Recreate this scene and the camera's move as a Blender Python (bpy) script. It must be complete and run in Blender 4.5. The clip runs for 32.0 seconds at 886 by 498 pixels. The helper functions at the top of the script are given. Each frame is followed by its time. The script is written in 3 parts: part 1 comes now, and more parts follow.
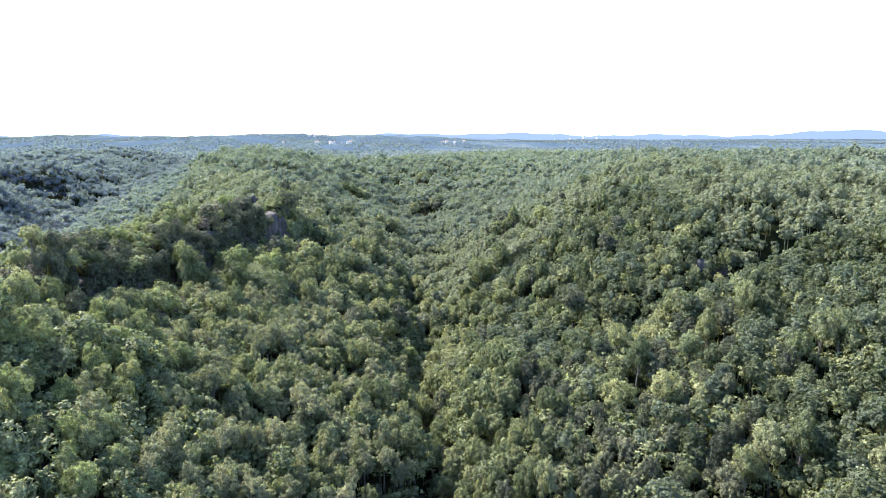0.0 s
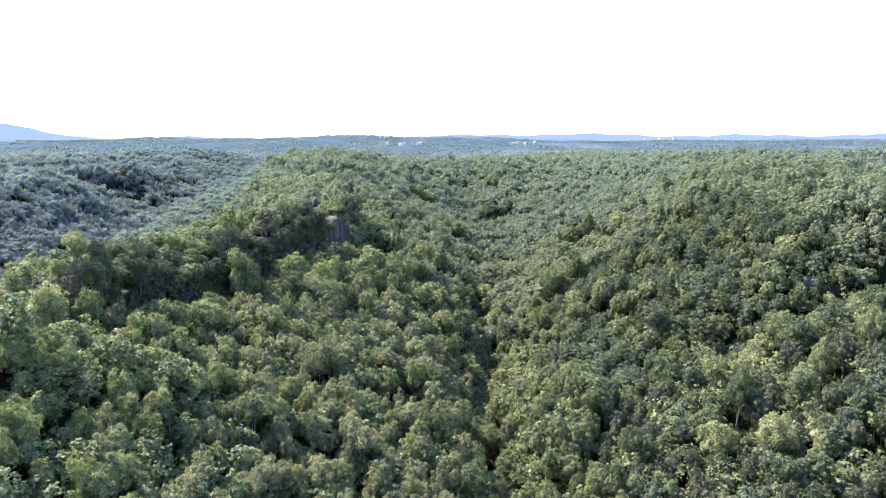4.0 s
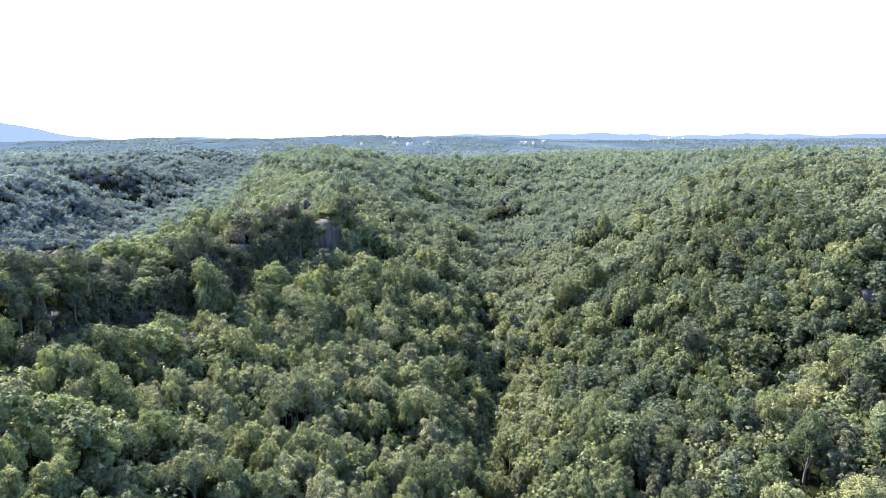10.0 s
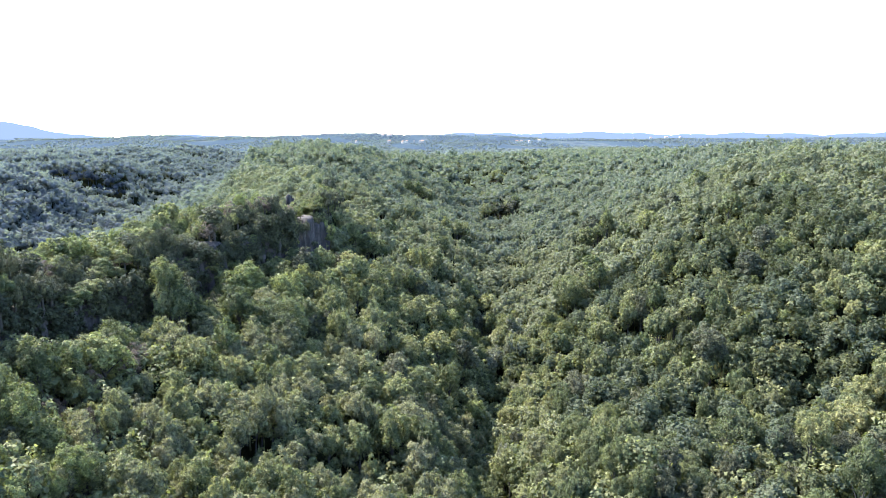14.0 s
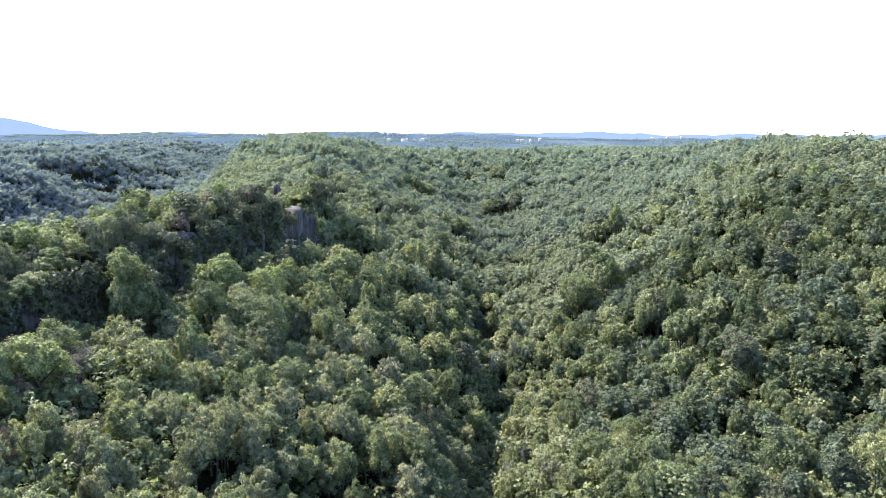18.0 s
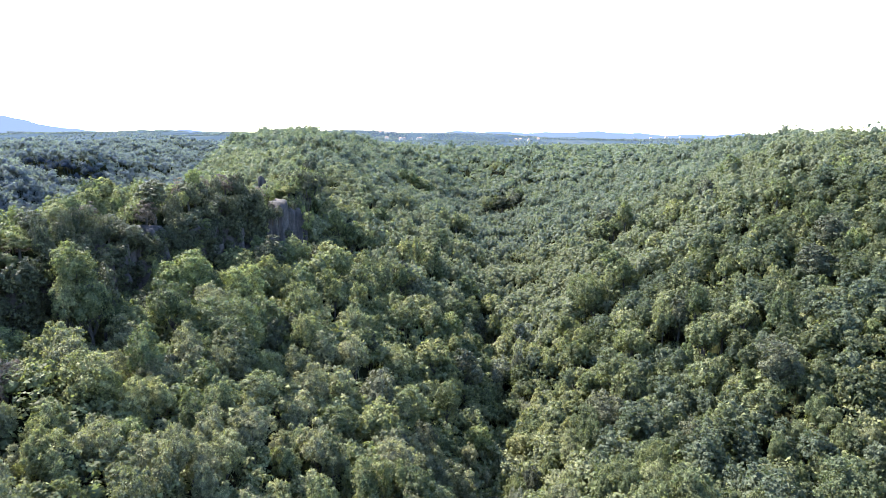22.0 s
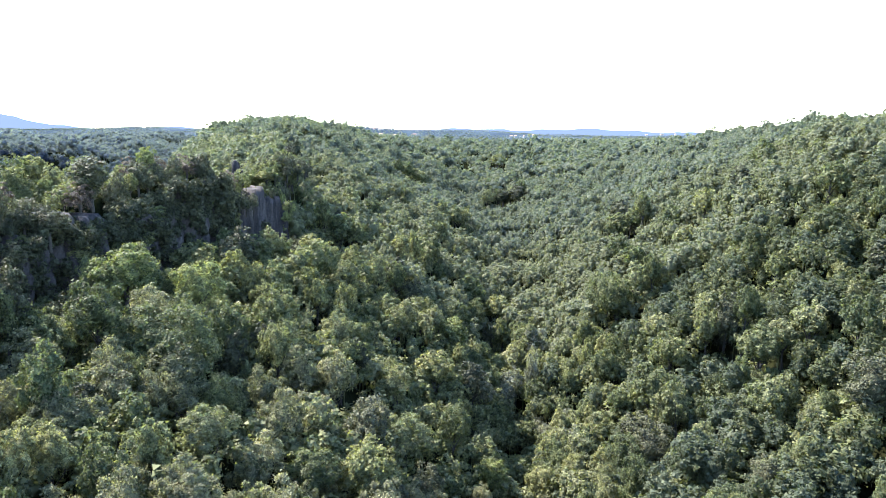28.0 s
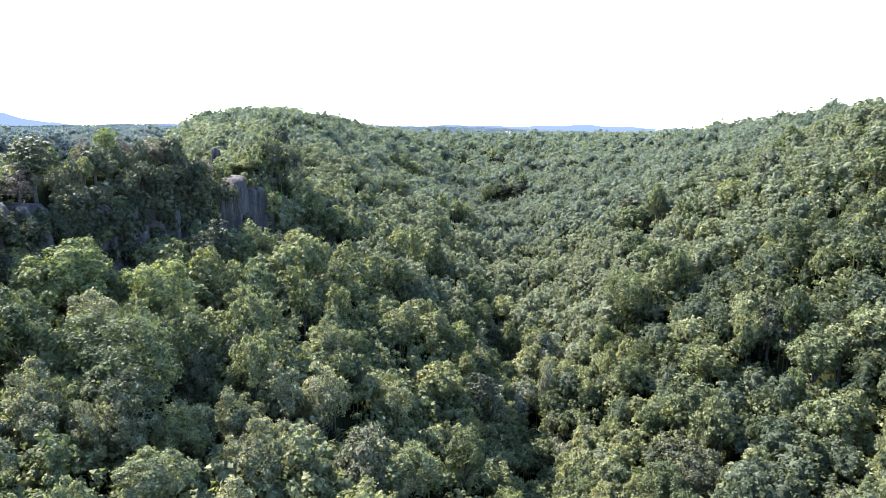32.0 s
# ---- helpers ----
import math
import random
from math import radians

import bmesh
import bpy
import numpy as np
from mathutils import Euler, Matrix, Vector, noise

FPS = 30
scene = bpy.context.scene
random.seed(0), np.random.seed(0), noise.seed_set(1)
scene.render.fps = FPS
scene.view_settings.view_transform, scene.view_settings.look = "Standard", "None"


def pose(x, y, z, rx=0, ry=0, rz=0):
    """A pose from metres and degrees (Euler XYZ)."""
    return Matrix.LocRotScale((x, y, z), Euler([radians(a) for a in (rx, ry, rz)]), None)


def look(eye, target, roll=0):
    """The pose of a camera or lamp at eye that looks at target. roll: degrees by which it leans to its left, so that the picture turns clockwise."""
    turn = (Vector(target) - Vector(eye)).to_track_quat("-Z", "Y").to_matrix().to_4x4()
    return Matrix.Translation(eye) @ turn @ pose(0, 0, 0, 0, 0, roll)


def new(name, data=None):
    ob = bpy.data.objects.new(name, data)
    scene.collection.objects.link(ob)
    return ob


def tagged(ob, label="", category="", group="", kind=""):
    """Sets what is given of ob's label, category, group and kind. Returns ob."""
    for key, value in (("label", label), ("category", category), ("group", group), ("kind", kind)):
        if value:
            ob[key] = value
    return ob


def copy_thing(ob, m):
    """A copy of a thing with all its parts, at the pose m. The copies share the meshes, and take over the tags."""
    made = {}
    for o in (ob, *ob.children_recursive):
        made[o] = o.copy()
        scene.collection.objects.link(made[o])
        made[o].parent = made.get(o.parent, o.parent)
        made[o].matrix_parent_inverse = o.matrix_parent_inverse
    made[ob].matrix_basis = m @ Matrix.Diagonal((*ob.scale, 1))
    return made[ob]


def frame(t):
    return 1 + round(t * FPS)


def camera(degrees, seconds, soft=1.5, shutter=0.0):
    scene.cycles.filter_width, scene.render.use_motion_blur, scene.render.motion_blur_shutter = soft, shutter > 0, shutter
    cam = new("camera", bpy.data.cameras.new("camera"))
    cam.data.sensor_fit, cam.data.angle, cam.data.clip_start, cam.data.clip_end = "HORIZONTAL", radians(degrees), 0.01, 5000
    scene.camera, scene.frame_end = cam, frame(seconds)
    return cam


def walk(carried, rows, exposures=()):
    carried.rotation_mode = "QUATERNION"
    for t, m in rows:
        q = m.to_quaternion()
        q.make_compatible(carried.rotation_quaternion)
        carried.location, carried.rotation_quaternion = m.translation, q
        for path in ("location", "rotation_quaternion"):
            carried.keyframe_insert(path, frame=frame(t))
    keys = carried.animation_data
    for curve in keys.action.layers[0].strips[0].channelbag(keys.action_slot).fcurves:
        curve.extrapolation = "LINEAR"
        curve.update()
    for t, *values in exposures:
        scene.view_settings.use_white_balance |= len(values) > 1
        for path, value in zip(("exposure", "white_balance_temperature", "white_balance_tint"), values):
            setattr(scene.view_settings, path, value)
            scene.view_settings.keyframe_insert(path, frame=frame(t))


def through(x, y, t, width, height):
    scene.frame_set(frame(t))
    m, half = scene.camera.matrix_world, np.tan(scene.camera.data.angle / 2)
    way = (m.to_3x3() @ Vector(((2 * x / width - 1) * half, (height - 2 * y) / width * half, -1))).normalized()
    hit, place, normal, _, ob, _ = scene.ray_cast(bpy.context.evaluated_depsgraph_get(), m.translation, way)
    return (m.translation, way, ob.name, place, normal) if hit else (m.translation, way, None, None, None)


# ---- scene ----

# ---------------------------------------------------------------- camera
# seconds, place, yaw to the left, pitch up, lean to the left
PATH = [
    (0, -0.02, 0.03, 0.01, -5.62, -9.67, -0.02),
    (0.5, 0.13, 2.06, -0.04, -3.93, -9.66, -0.04),
    (1, 0.29, 4.09, -0.07, -2.75, -9.65, -0.07),
    (1.5, 0.44, 6.11, -0.07, -2.70, -9.64, -0.09),
    (2, 0.61, 8.14, -0.06, -2.64, -9.63, -0.11),
    (2.5, 0.77, 10.17, -0.04, -2.09, -9.61, -0.13),
    (3, 0.92, 12.21, -0.03, -0.30, -9.59, -0.15),
    (3.5, 1.09, 14.25, -0.02, 0.34, -9.58, -0.16),
    (4.5, 1.41, 18.32, -0.05, 0.43, -9.54, -0.19),
    (6, 1.87, 24.46, -0.25, 0.52, -9.49, -0.21),
    (9.5, 2.81, 39.00, -1.65, 1.14, -9.54, -0.30),
    (13, 3.39, 53.46, -3.98, 0.77, -9.62, -0.26),
    (16, 3.48, 65.32, -6.85, 0.74, -9.66, 0.01),
    (19, 3.25, 77.06, -9.91, 0.63, -9.68, 0.30),
    (22, 2.92, 88.82, -12.29, 0.46, -9.69, 0.44),
    (25, 2.23, 100.62, -14.57, 0.23, -9.74, 0.50),
    (28.5, 0.70, 114.63, -17.53, -0.10, -9.89, 0.47),
    (32, -0.89, 128.38, -20.07, -0.50, -10.11, 0.39),
]


def aim(x, y, z, yaw, pitch, lean):
    a, b = radians(yaw), radians(pitch)
    ahead = Vector((-math.sin(a) * math.cos(b), math.cos(a) * math.cos(b), math.sin(b)))
    return look((x, y, z), Vector((x, y, z)) + ahead * 10, lean)


cam = camera(68.0, 32.0, soft=0.5)
walk(cam, [(t, aim(*v)) for t, *v in PATH], exposures=[(0, 3.38), (32, 3.32)])

# ---------------------------------------------------------------- light
SUN_AZ, SUN_EL = radians(-60), radians(48)   # from +y, clockwise; sun ahead and to the left
world = bpy.data.worlds.new("sky")
scene.world = world
world.use_nodes = True
wn = world.node_tree.nodes
sky = wn.new("ShaderNodeTexSky")
sky.sky_type = "NISHITA"
sky.sun_disc = False
sky.sun_elevation, sky.sun_rotation = SUN_EL, SUN_AZ
sky.air_density, sky.dust_density, sky.ozone_density, sky.altitude = 1.0, 0.0, 2.5, 800
world.node_tree.links.new(sky.outputs[0], wn["Background"].inputs[0])
wn["Background"].inputs[1].default_value = 0.15
sun_data = bpy.data.lights.new("sun", "SUN")
sun_data.energy, sun_data.angle, sun_data.color = 3.7, radians(0.6), (1.0, 0.96, 0.88)
sun = new("sun", sun_data)
to_sun = Vector((math.sin(SUN_AZ) * math.cos(SUN_EL), math.cos(SUN_AZ) * math.cos(SUN_EL), math.sin(SUN_EL)))
sun.matrix_world = look(to_sun * 300, (0, 0, 0))


# ---------------------------------------------------------------- materials
def material(name, rough=0.8):
    m = bpy.data.materials.new(name)
    m.use_nodes = True
    nt = m.node_tree
    b = nt.nodes["Principled BSDF"]
    b.inputs["Roughness"].default_value = rough
    b.inputs["Specular IOR Level"].default_value = 0.3
    return m, nt, b


def noise_node(nt, scale, detail=3.0, rough=0.55, stretch=None):
    pos = nt.nodes.new("ShaderNodeNewGeometry")
    n = nt.nodes.new("ShaderNodeTexNoise")
    n.inputs["Scale"].default_value = scale
    n.inputs["Detail"].default_value = detail
    n.inputs["Roughness"].default_value = rough
    src = pos.outputs["Position"]
    if stretch:
        mp = nt.nodes.new("ShaderNodeMapping")
        mp.inputs["Scale"].default_value = stretch
        nt.links.new(src, mp.inputs[0])
        src = mp.outputs[0]
    nt.links.new(src, n.inputs["Vector"])
    return n.outputs["Fac"]


def ramp(nt, fac, stops):
    r = nt.nodes.new("ShaderNodeValToRGB")
    el = r.color_ramp.elements
    while len(el) < len(stops):
        el.new(0.5)
    for e, (p, c) in zip(el, stops):
        e.position, e.color = p, (*c, 1)
    nt.links.new(fac, r.inputs[0])
    return r.outputs[0]


def mix(nt, kind, fac, a, b):
    m = nt.nodes.new("ShaderNodeMix")
    m.data_type, m.blend_type = "RGBA", kind
    for sock, v in ((m.inputs[0], fac), (m.inputs[6], a), (m.inputs[7], b)):
        if isinstance(v, (int, float)):
            sock.default_value = v
        elif isinstance(v, tuple):
            sock.default_value = (*v, 1)
        else:
            nt.links.new(v, sock)
    return m.outputs[2]


def leaves(name, dark, mid, light, through=0.42, gloss=0.08, patch=0.11, per_tree=0.55, grain=1.7, vary=1.0):
    """Foliage: tone from tree to tree and from leaf to leaf, lit and shaded clumps painted in, light coming through."""
    m, nt, b = material(name, 0.55)
    dark, mid, light = ((r * 1.22, g * 1.04, bl * 1.34) for r, g, bl in (dark, mid, light))
    info = nt.nodes.new("ShaderNodeObjectInfo")
    geo = nt.nodes.new("ShaderNodeNewGeometry")
    add = nt.nodes.new("ShaderNodeMath")
    add.operation = "MULTIPLY_ADD"
    nt.links.new(info.outputs["Random"], add.inputs[0])
    add.inputs[1].default_value = per_tree
    nt.links.new(noise_node(nt, patch, 2.0), add.inputs[2])
    sub = nt.nodes.new("ShaderNodeMath")
    sub.operation = "SUBTRACT"
    nt.links.new(add.outputs[0], sub.inputs[0])
    sub.inputs[1].default_value = per_tree / 2
    col = ramp(nt, sub.outputs[0], [(0.3, dark), (0.5, mid), (0.72, light)])
    leaf = ramp(nt, geo.outputs["Random Per Island"], [(0.0, (0.6, 0.6, 0.6)), (0.55, (0.95, 0.95, 0.95)), (1.0, (1.4, 1.36, 1.26))])
    col = mix(nt, "MULTIPLY", vary, col, leaf)
    # painted light and dark cells: bright clumps against shaded gaps
    vor = nt.nodes.new("ShaderNodeTexVoronoi")
    vor.inputs["Scale"].default_value = grain
    nt.links.new(geo.outputs["Position"], vor.inputs["Vector"])
    bw = nt.nodes.new("ShaderNodeSeparateColor")
    nt.links.new(vor.outputs["Color"], bw.inputs[0])
    col = mix(nt, "MULTIPLY", vary, col, ramp(nt, bw.outputs[0], [(0.0, (0.6, 0.61, 0.6)), (0.5, (0.95, 0.95, 0.95)), (1.0, (1.34, 1.31, 1.22))]))
    nt.links.new(col, b.inputs["Base Color"])
    b.inputs["Specular IOR Level"].default_value = gloss
    tr = nt.nodes.new("ShaderNodeBsdfTranslucent")
    nt.links.new(mix(nt, "MULTIPLY", 1.0, col, (1.18, 1.3, 0.66)), tr.inputs[0])
    ms = nt.nodes.new("ShaderNodeMixShader")
    ms.inputs[0].default_value = through
    nt.links.new(b.outputs[0], ms.inputs[1])
    nt.links.new(tr.outputs[0], ms.inputs[2])
    nt.links.new(ms.outputs[0], nt.nodes["Material Output"].inputs[0])
    return m


LEAF = {
    "oak": leaves("oak_leaves", (0.048, 0.066, 0.028), (0.070, 0.091, 0.037), (0.096, 0.116, 0.048)),
    "chestnut": leaves("chestnut_leaves", (0.074, 0.094, 0.036), (0.100, 0.120, 0.046), (0.128, 0.146, 0.058)),
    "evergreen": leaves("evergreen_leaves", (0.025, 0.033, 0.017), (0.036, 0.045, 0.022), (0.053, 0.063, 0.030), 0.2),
    "hornbeam": leaves("hornbeam_leaves", (0.064, 0.088, 0.036), (0.088, 0.112, 0.048), (0.114, 0.134, 0.060)),
    "ash": leaves("ash_leaves", (0.076, 0.092, 0.045), (0.101, 0.117, 0.057), (0.126, 0.142, 0.070)),
    "pale": leaves("pale_leaves", (0.095, 0.115, 0.072), (0.117, 0.139, 0.086), (0.140, 0.163, 0.100)),
    "lime": leaves("lime_leaves", (0.078, 0.104, 0.036), (0.098, 0.126, 0.044), (0.118, 0.146, 0.054)),
    "withered": leaves("withered_leaves", (0.046, 0.041, 0.027), (0.068, 0.060, 0.040), (0.092, 0.082, 0.054), 0.2),
    "mixed": leaves("mixed_wood_leaves", (0.050, 0.069, 0.036), (0.075, 0.096, 0.048), (0.102, 0.122, 0.060), patch=0.17, vary=0.6),
    # bluer than the near leaves: haze of the far slopes put into the colour
    "hill": leaves("hazed_hill_leaves", (0.042, 0.062, 0.041), (0.065, 0.087, 0.054), (0.092, 0.114, 0.066), gloss=0.03, patch=0.15, vary=0.5),
    "slope": leaves("slope_oak_leaves", (0.037, 0.053, 0.028), (0.056, 0.075, 0.038), (0.079, 0.098, 0.049), patch=0.17, vary=0.6),
    # darker copy of the oak leaves, with the slope's shade painted in
    "shade_oak": leaves("shade_oak_leaves", (0.022, 0.032, 0.014), (0.034, 0.047, 0.020), (0.052, 0.067, 0.028), patch=0.17, vary=0.7),
    # lighter leaf colour carries the sunlight and haze of the far bank
    "haze_lit": leaves("haze_lit_leaves", (0.064, 0.089, 0.072), (0.078, 0.105, 0.083), (0.091, 0.120, 0.092), through=0.5, gloss=0.01, patch=0.02, vary=0.3),
    # shade of the steep step painted in as a dark bluish leaf colour
    "haze_shade": leaves("haze_shade_leaves", (0.018, 0.026, 0.032), (0.024, 0.035, 0.042), (0.034, 0.046, 0.052), gloss=0.0, patch=0.02, vary=0.3),
    # distance haze painted into the leaf colour of the farthest woods
    "haze_blue": leaves("haze_blue_leaves", (0.060, 0.081, 0.078), (0.072, 0.095, 0.090), (0.085, 0.110, 0.102), through=0.5, gloss=0.0, patch=0.014, vary=0.3),
}

bark, nt_, b_ = material("bark", 0.9)
nt_.links.new(ramp(nt_, noise_node(nt_, 3.0, 4, stretch=(1, 1, 0.2)), [(0.3, (0.014, 0.012, 0.010)), (0.7, (0.042, 0.036, 0.030))]), b_.inputs["Base Color"])

soil, nt_, b_ = material("forest_floor", 0.95)
b_.inputs["Specular IOR Level"].default_value = 0.0
# darker than real litter: the shade under the trees is in the colour
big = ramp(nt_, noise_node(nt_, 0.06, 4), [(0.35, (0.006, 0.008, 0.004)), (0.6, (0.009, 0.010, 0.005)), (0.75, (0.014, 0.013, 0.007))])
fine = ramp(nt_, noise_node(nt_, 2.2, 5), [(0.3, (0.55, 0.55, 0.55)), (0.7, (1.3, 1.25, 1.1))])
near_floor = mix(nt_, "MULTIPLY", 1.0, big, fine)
# field patches tinted blue, haze painted into the ground with growing distance
hazed_farm = ramp(nt_, noise_node(nt_, 0.006, 3, 0.6, (1, 0.25, 1)), [(0.40, (0.022, 0.031, 0.042)), (0.56, (0.027, 0.038, 0.048)), (0.62, (0.042, 0.050, 0.054)), (0.68, (0.024, 0.033, 0.043))])
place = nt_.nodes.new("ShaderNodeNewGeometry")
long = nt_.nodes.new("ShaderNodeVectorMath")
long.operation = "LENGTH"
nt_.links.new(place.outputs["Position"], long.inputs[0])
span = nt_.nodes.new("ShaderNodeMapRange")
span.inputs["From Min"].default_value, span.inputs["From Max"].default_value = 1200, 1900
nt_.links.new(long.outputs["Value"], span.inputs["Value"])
nt_.links.new(mix(nt_, "MIX", span.outputs[0], near_floor, hazed_farm), b_.inputs["Base Color"])

rock, nt_, b_ = material("tuff_rock", 0.9)
streak = ramp(nt_, noise_node(nt_, 0.5, 5, 0.65, (1.6, 1.6, 0.16)), [(0.36, (0.022, 0.020, 0.021)), (0.52, (0.042, 0.037, 0.037)), (0.66, (0.065, 0.059, 0.057)), (0.78, (0.21, 0.195, 0.185))])
grain = ramp(nt_, noise_node(nt_, 3.5, 6), [(0.3, (0.6, 0.6, 0.6)), (0.7, (1.2, 1.2, 1.2))])
nt_.links.new(mix(nt_, "MULTIPLY", 1.0, streak, grain), b_.inputs["Base Color"])
b_.inputs["Specular IOR Level"].default_value = 0.1
bump = nt_.nodes.new("ShaderNodeBump")
bump.inputs["Strength"].default_value, bump.inputs["Distance"].default_value = 0.7, 0.25
nt_.links.new(noise_node(nt_, 1.4, 6), bump.inputs["Height"])
nt_.links.new(bump.outputs[0], b_.inputs["Normal"])

# ---------------------------------------------------------------- lie of the land
ALONG = [40.0, 110.0, 170.0, 230.0, 290.0, 370.0, 480.0, 640.0, 950.0]
VALLEY_X = [10.2, 10.5, 18.4, 23.2, 26.5, 26.2, 22.7, 41.9, 61.6]
VALLEY_Z = [-65.0, -63.2, -64.0, -71.2, -69.2, -60.2, -53.0, -25.3, -29.3]
LEFT_X = [-83.0, -75.8, -68.8, -54.4, -41.7, -69.1, -92.3, -100.1, -109.4]
LEFT_Z = [-30.2, -28.9, -23.5, -20.6, -20.4, -15.5, -7.8, -15.1, -43.0]
RIGHT_X = [123.2, 136.5, 143.5, 121.3, 117.5, 151.0, 183.2, 176.2, 213.8]
RIGHT_Z = [-25.0, -22.3, -20.6, -15.0, -11.8, -8.6, -11.0, -19.8, -21.5]
TREE_H = 10.8
# the side valley behind the left ridge
SIDE_Y = [100.0, 250.0, 400.0, 550.0, 700.0, 950.0, 1250.0]
SIDE_X = [-205.0, -212.0, -230.0, -250.0, -268.0, -292.0, -335.0]
SIDE_Z = [-92.0, -86.0, -75.0, -66.0, -58.0, -47.0, -36.0]


def smooth(t):
    t = np.clip(t, 0, 1)
    return t * t * (3 - 2 * t)


def along(y, values):
    """Smooth interpolation of one value of the valley's cross-section along its length."""
    ky, k = np.array(ALONG), np.array(values)
    y = np.clip(y, ky[0], ky[-1])
    i = np.clip(np.searchsorted(ky, y) - 1, 0, len(ky) - 2)
    m, h = np.gradient(k, ky), ky[i + 1] - ky[i]
    t = (y - ky[i]) / h
    return (2 * t**3 - 3 * t**2 + 1) * k[i] + (t**3 - 2 * t**2 + t) * h * m[i] + (-2 * t**3 + 3 * t**2) * k[i + 1] + (t**3 - t**2) * h * m[i + 1]


def swell(x, y, cx, cy, high, sx, sy, turn=0.0):
    c, s = math.cos(turn), math.sin(turn)
    u, v = (x - cx) * c + (y - cy) * s, -(x - cx) * s + (y - cy) * c
    return high * np.exp(-(u / sx) ** 2 - (v / sy) ** 2)


def waves(x, y, size, seed):
    """Gentle irregular rolling, -1 to 1."""
    r = np.random.RandomState(seed)
    z = 0 * x
    for k in range(6):
        a, p, f = r.uniform(0, 6.28), r.uniform(0, 6.28), r.uniform(0.6, 1.7) / size
        z = z + np.sin((x * np.cos(a) + y * np.sin(a)) * f * 6.28 + p)
    return z / 4


# dells in the wood that lie in deep shade: middle, depth, width, length
DELLS = [(15, 280, 11, 5.5, 7), (46, 264, 11, 6, 7), (-25, 279, 9, 5, 7), (-9, 259, 9, 4.5, 6.5), (37, 216, 9, 5, 6), (65, 337, 9, 6, 8), (-14, 448, 10, 9, 12), (36, 480, 9, 9, 12),
         (8, 377, 10, 6, 9), (72, 163, 8, 8, 5), (9, 150, 8, 4.5, 6), (-30, 194, 7, 4, 5), (-44, 198, 7, 4, 5), (24, 196, 7, 4.5, 5.5), (-2, 290, 8, 4, 6), (55, 232, 7, 4.5, 6), (-60, 128, 6, 4, 5),
         (66, 97, 8, 6, 5), (56, 135, 8, 6, 5), (82, 144, 8, 6, 5), (24, 104, 7, 4.5, 4.5), (90, 120, 7, 5, 5), (84, 88, 7, 5, 5)]


def canopy(x, y):
    """Height of the tree tops."""
    x, y = np.asarray(x, float), np.asarray(y, float)
    vx, vz, lx, lz, rx, rz = (along(y, k) for k in (VALLEY_X, VALLEY_Z, LEFT_X, LEFT_Z, RIGHT_X, RIGHT_Z))
    cliff = smooth((y - 90) / 60) * smooth((420 - y) / 120)
    u = (vx - x) / (vx - lx)
    side = np.where(u < 1, (1 - 0.34 * cliff) * np.sin(np.clip(u / (1 - 0.08 * cliff), 0, 1) * np.pi / 2) ** 1.25 + 0.34 * cliff * smooth((u - 0.92) / 0.06), 1)
    left = vz + (lz - vz) * side
    sx, sz = np.interp(y, SIDE_Y, SIDE_X), np.interp(y, SIDE_Y, SIDE_Z)
    down = lz + (sz - lz) * smooth((lx - 12 - x) / np.minimum(lx - 12 - sx, 82))
    up = sz + (-25 - sz) * (0.75 * smooth((sx - x - 8) / 62) + 0.25 * np.clip((sx - x) / 170, 0, 1))
    up = up + (8 * waves(x, y, 95, 31) + 3 * waves(x, y, 45, 32)) * smooth((sx - x) / 60)
    left = np.where(u > 1, np.where(x > sx, down, up), left)
    v = np.clip((x - vx) / (rx - vx), 0, 1)
    right = vz + (rz - vz) * (v * 0.55 + 0.45 * smooth(v))
    z = np.where(x < vx, left, right)
    z = z + swell(x, y, 80, 183, -12, 24, 12, 0.15) + swell(x, y, 124, 187, -15, 26, 11, 0.15)
    bed = 9 + (y - 135) * 0.045 + 2.5 * np.sin(y / 17)
    z = z - 8.5 * np.exp(-((x - bed) / 7.0) ** 2) * smooth((y - 60) / 60) * smooth((360 - y) / 80)
    z = z + swell(x, y, 82, 92, -10, 36, 24) + swell(x, y, -76, 222, -5.5, 24, 36)
    z = z + sum(swell(x, y, cx, cy, -deep, wide, long) for cx, cy, deep, wide, long in DELLS)
    z = z + swell(x, y, -318, 630, -16, 38, 14, 0.35) + swell(x, y, -348, 668, 7, 42, 13, 0.35) 
    # the spur on the near left, the terrace below the cliff, the right bank and the steps of the stream bed
    z = z + swell(x, y, -58, 106, 11, 20, 40) + swell(x, y, -47, 190, 4, 13, 26) + swell(x, y, 27, 158, 10, 17, 26) + swell(x, y, 42, 268, 8, 22, 42)
    z = z + swell(x, y, 84, 294, 5, 22, 30) + swell(x, y, 8, 134, 6, 14, 18) + swell(x, y, 12, 188, -6, 7, 13) + swell(x, y, -36, 261, -4.5, 8, 9)
    z = z + (1.7 * waves(x, y, 19, 23) + 2.8 * waves(x, y, 34, 21) + 2.2 * waves(x, y, 75, 22)) * smooth((y - 60) / 60)
    far = smooth((np.hypot(x, y) - 950) / 800)
    z = z + swell(x, y, -470, 1180, 12, 190, 90)
    plain = swell(x, y, -420, 3700, 30, 700, 350) + swell(x, y, -470, 1180, 14, 190, 90) - 34 + 9 * waves(x, y, 900, 3) + 22 * smooth((np.hypot(x, y) - 1800) / 2200) + swell(x, y, -1500, 3500, 16, 1700, 1300)
    return z * (1 - far) + plain * far


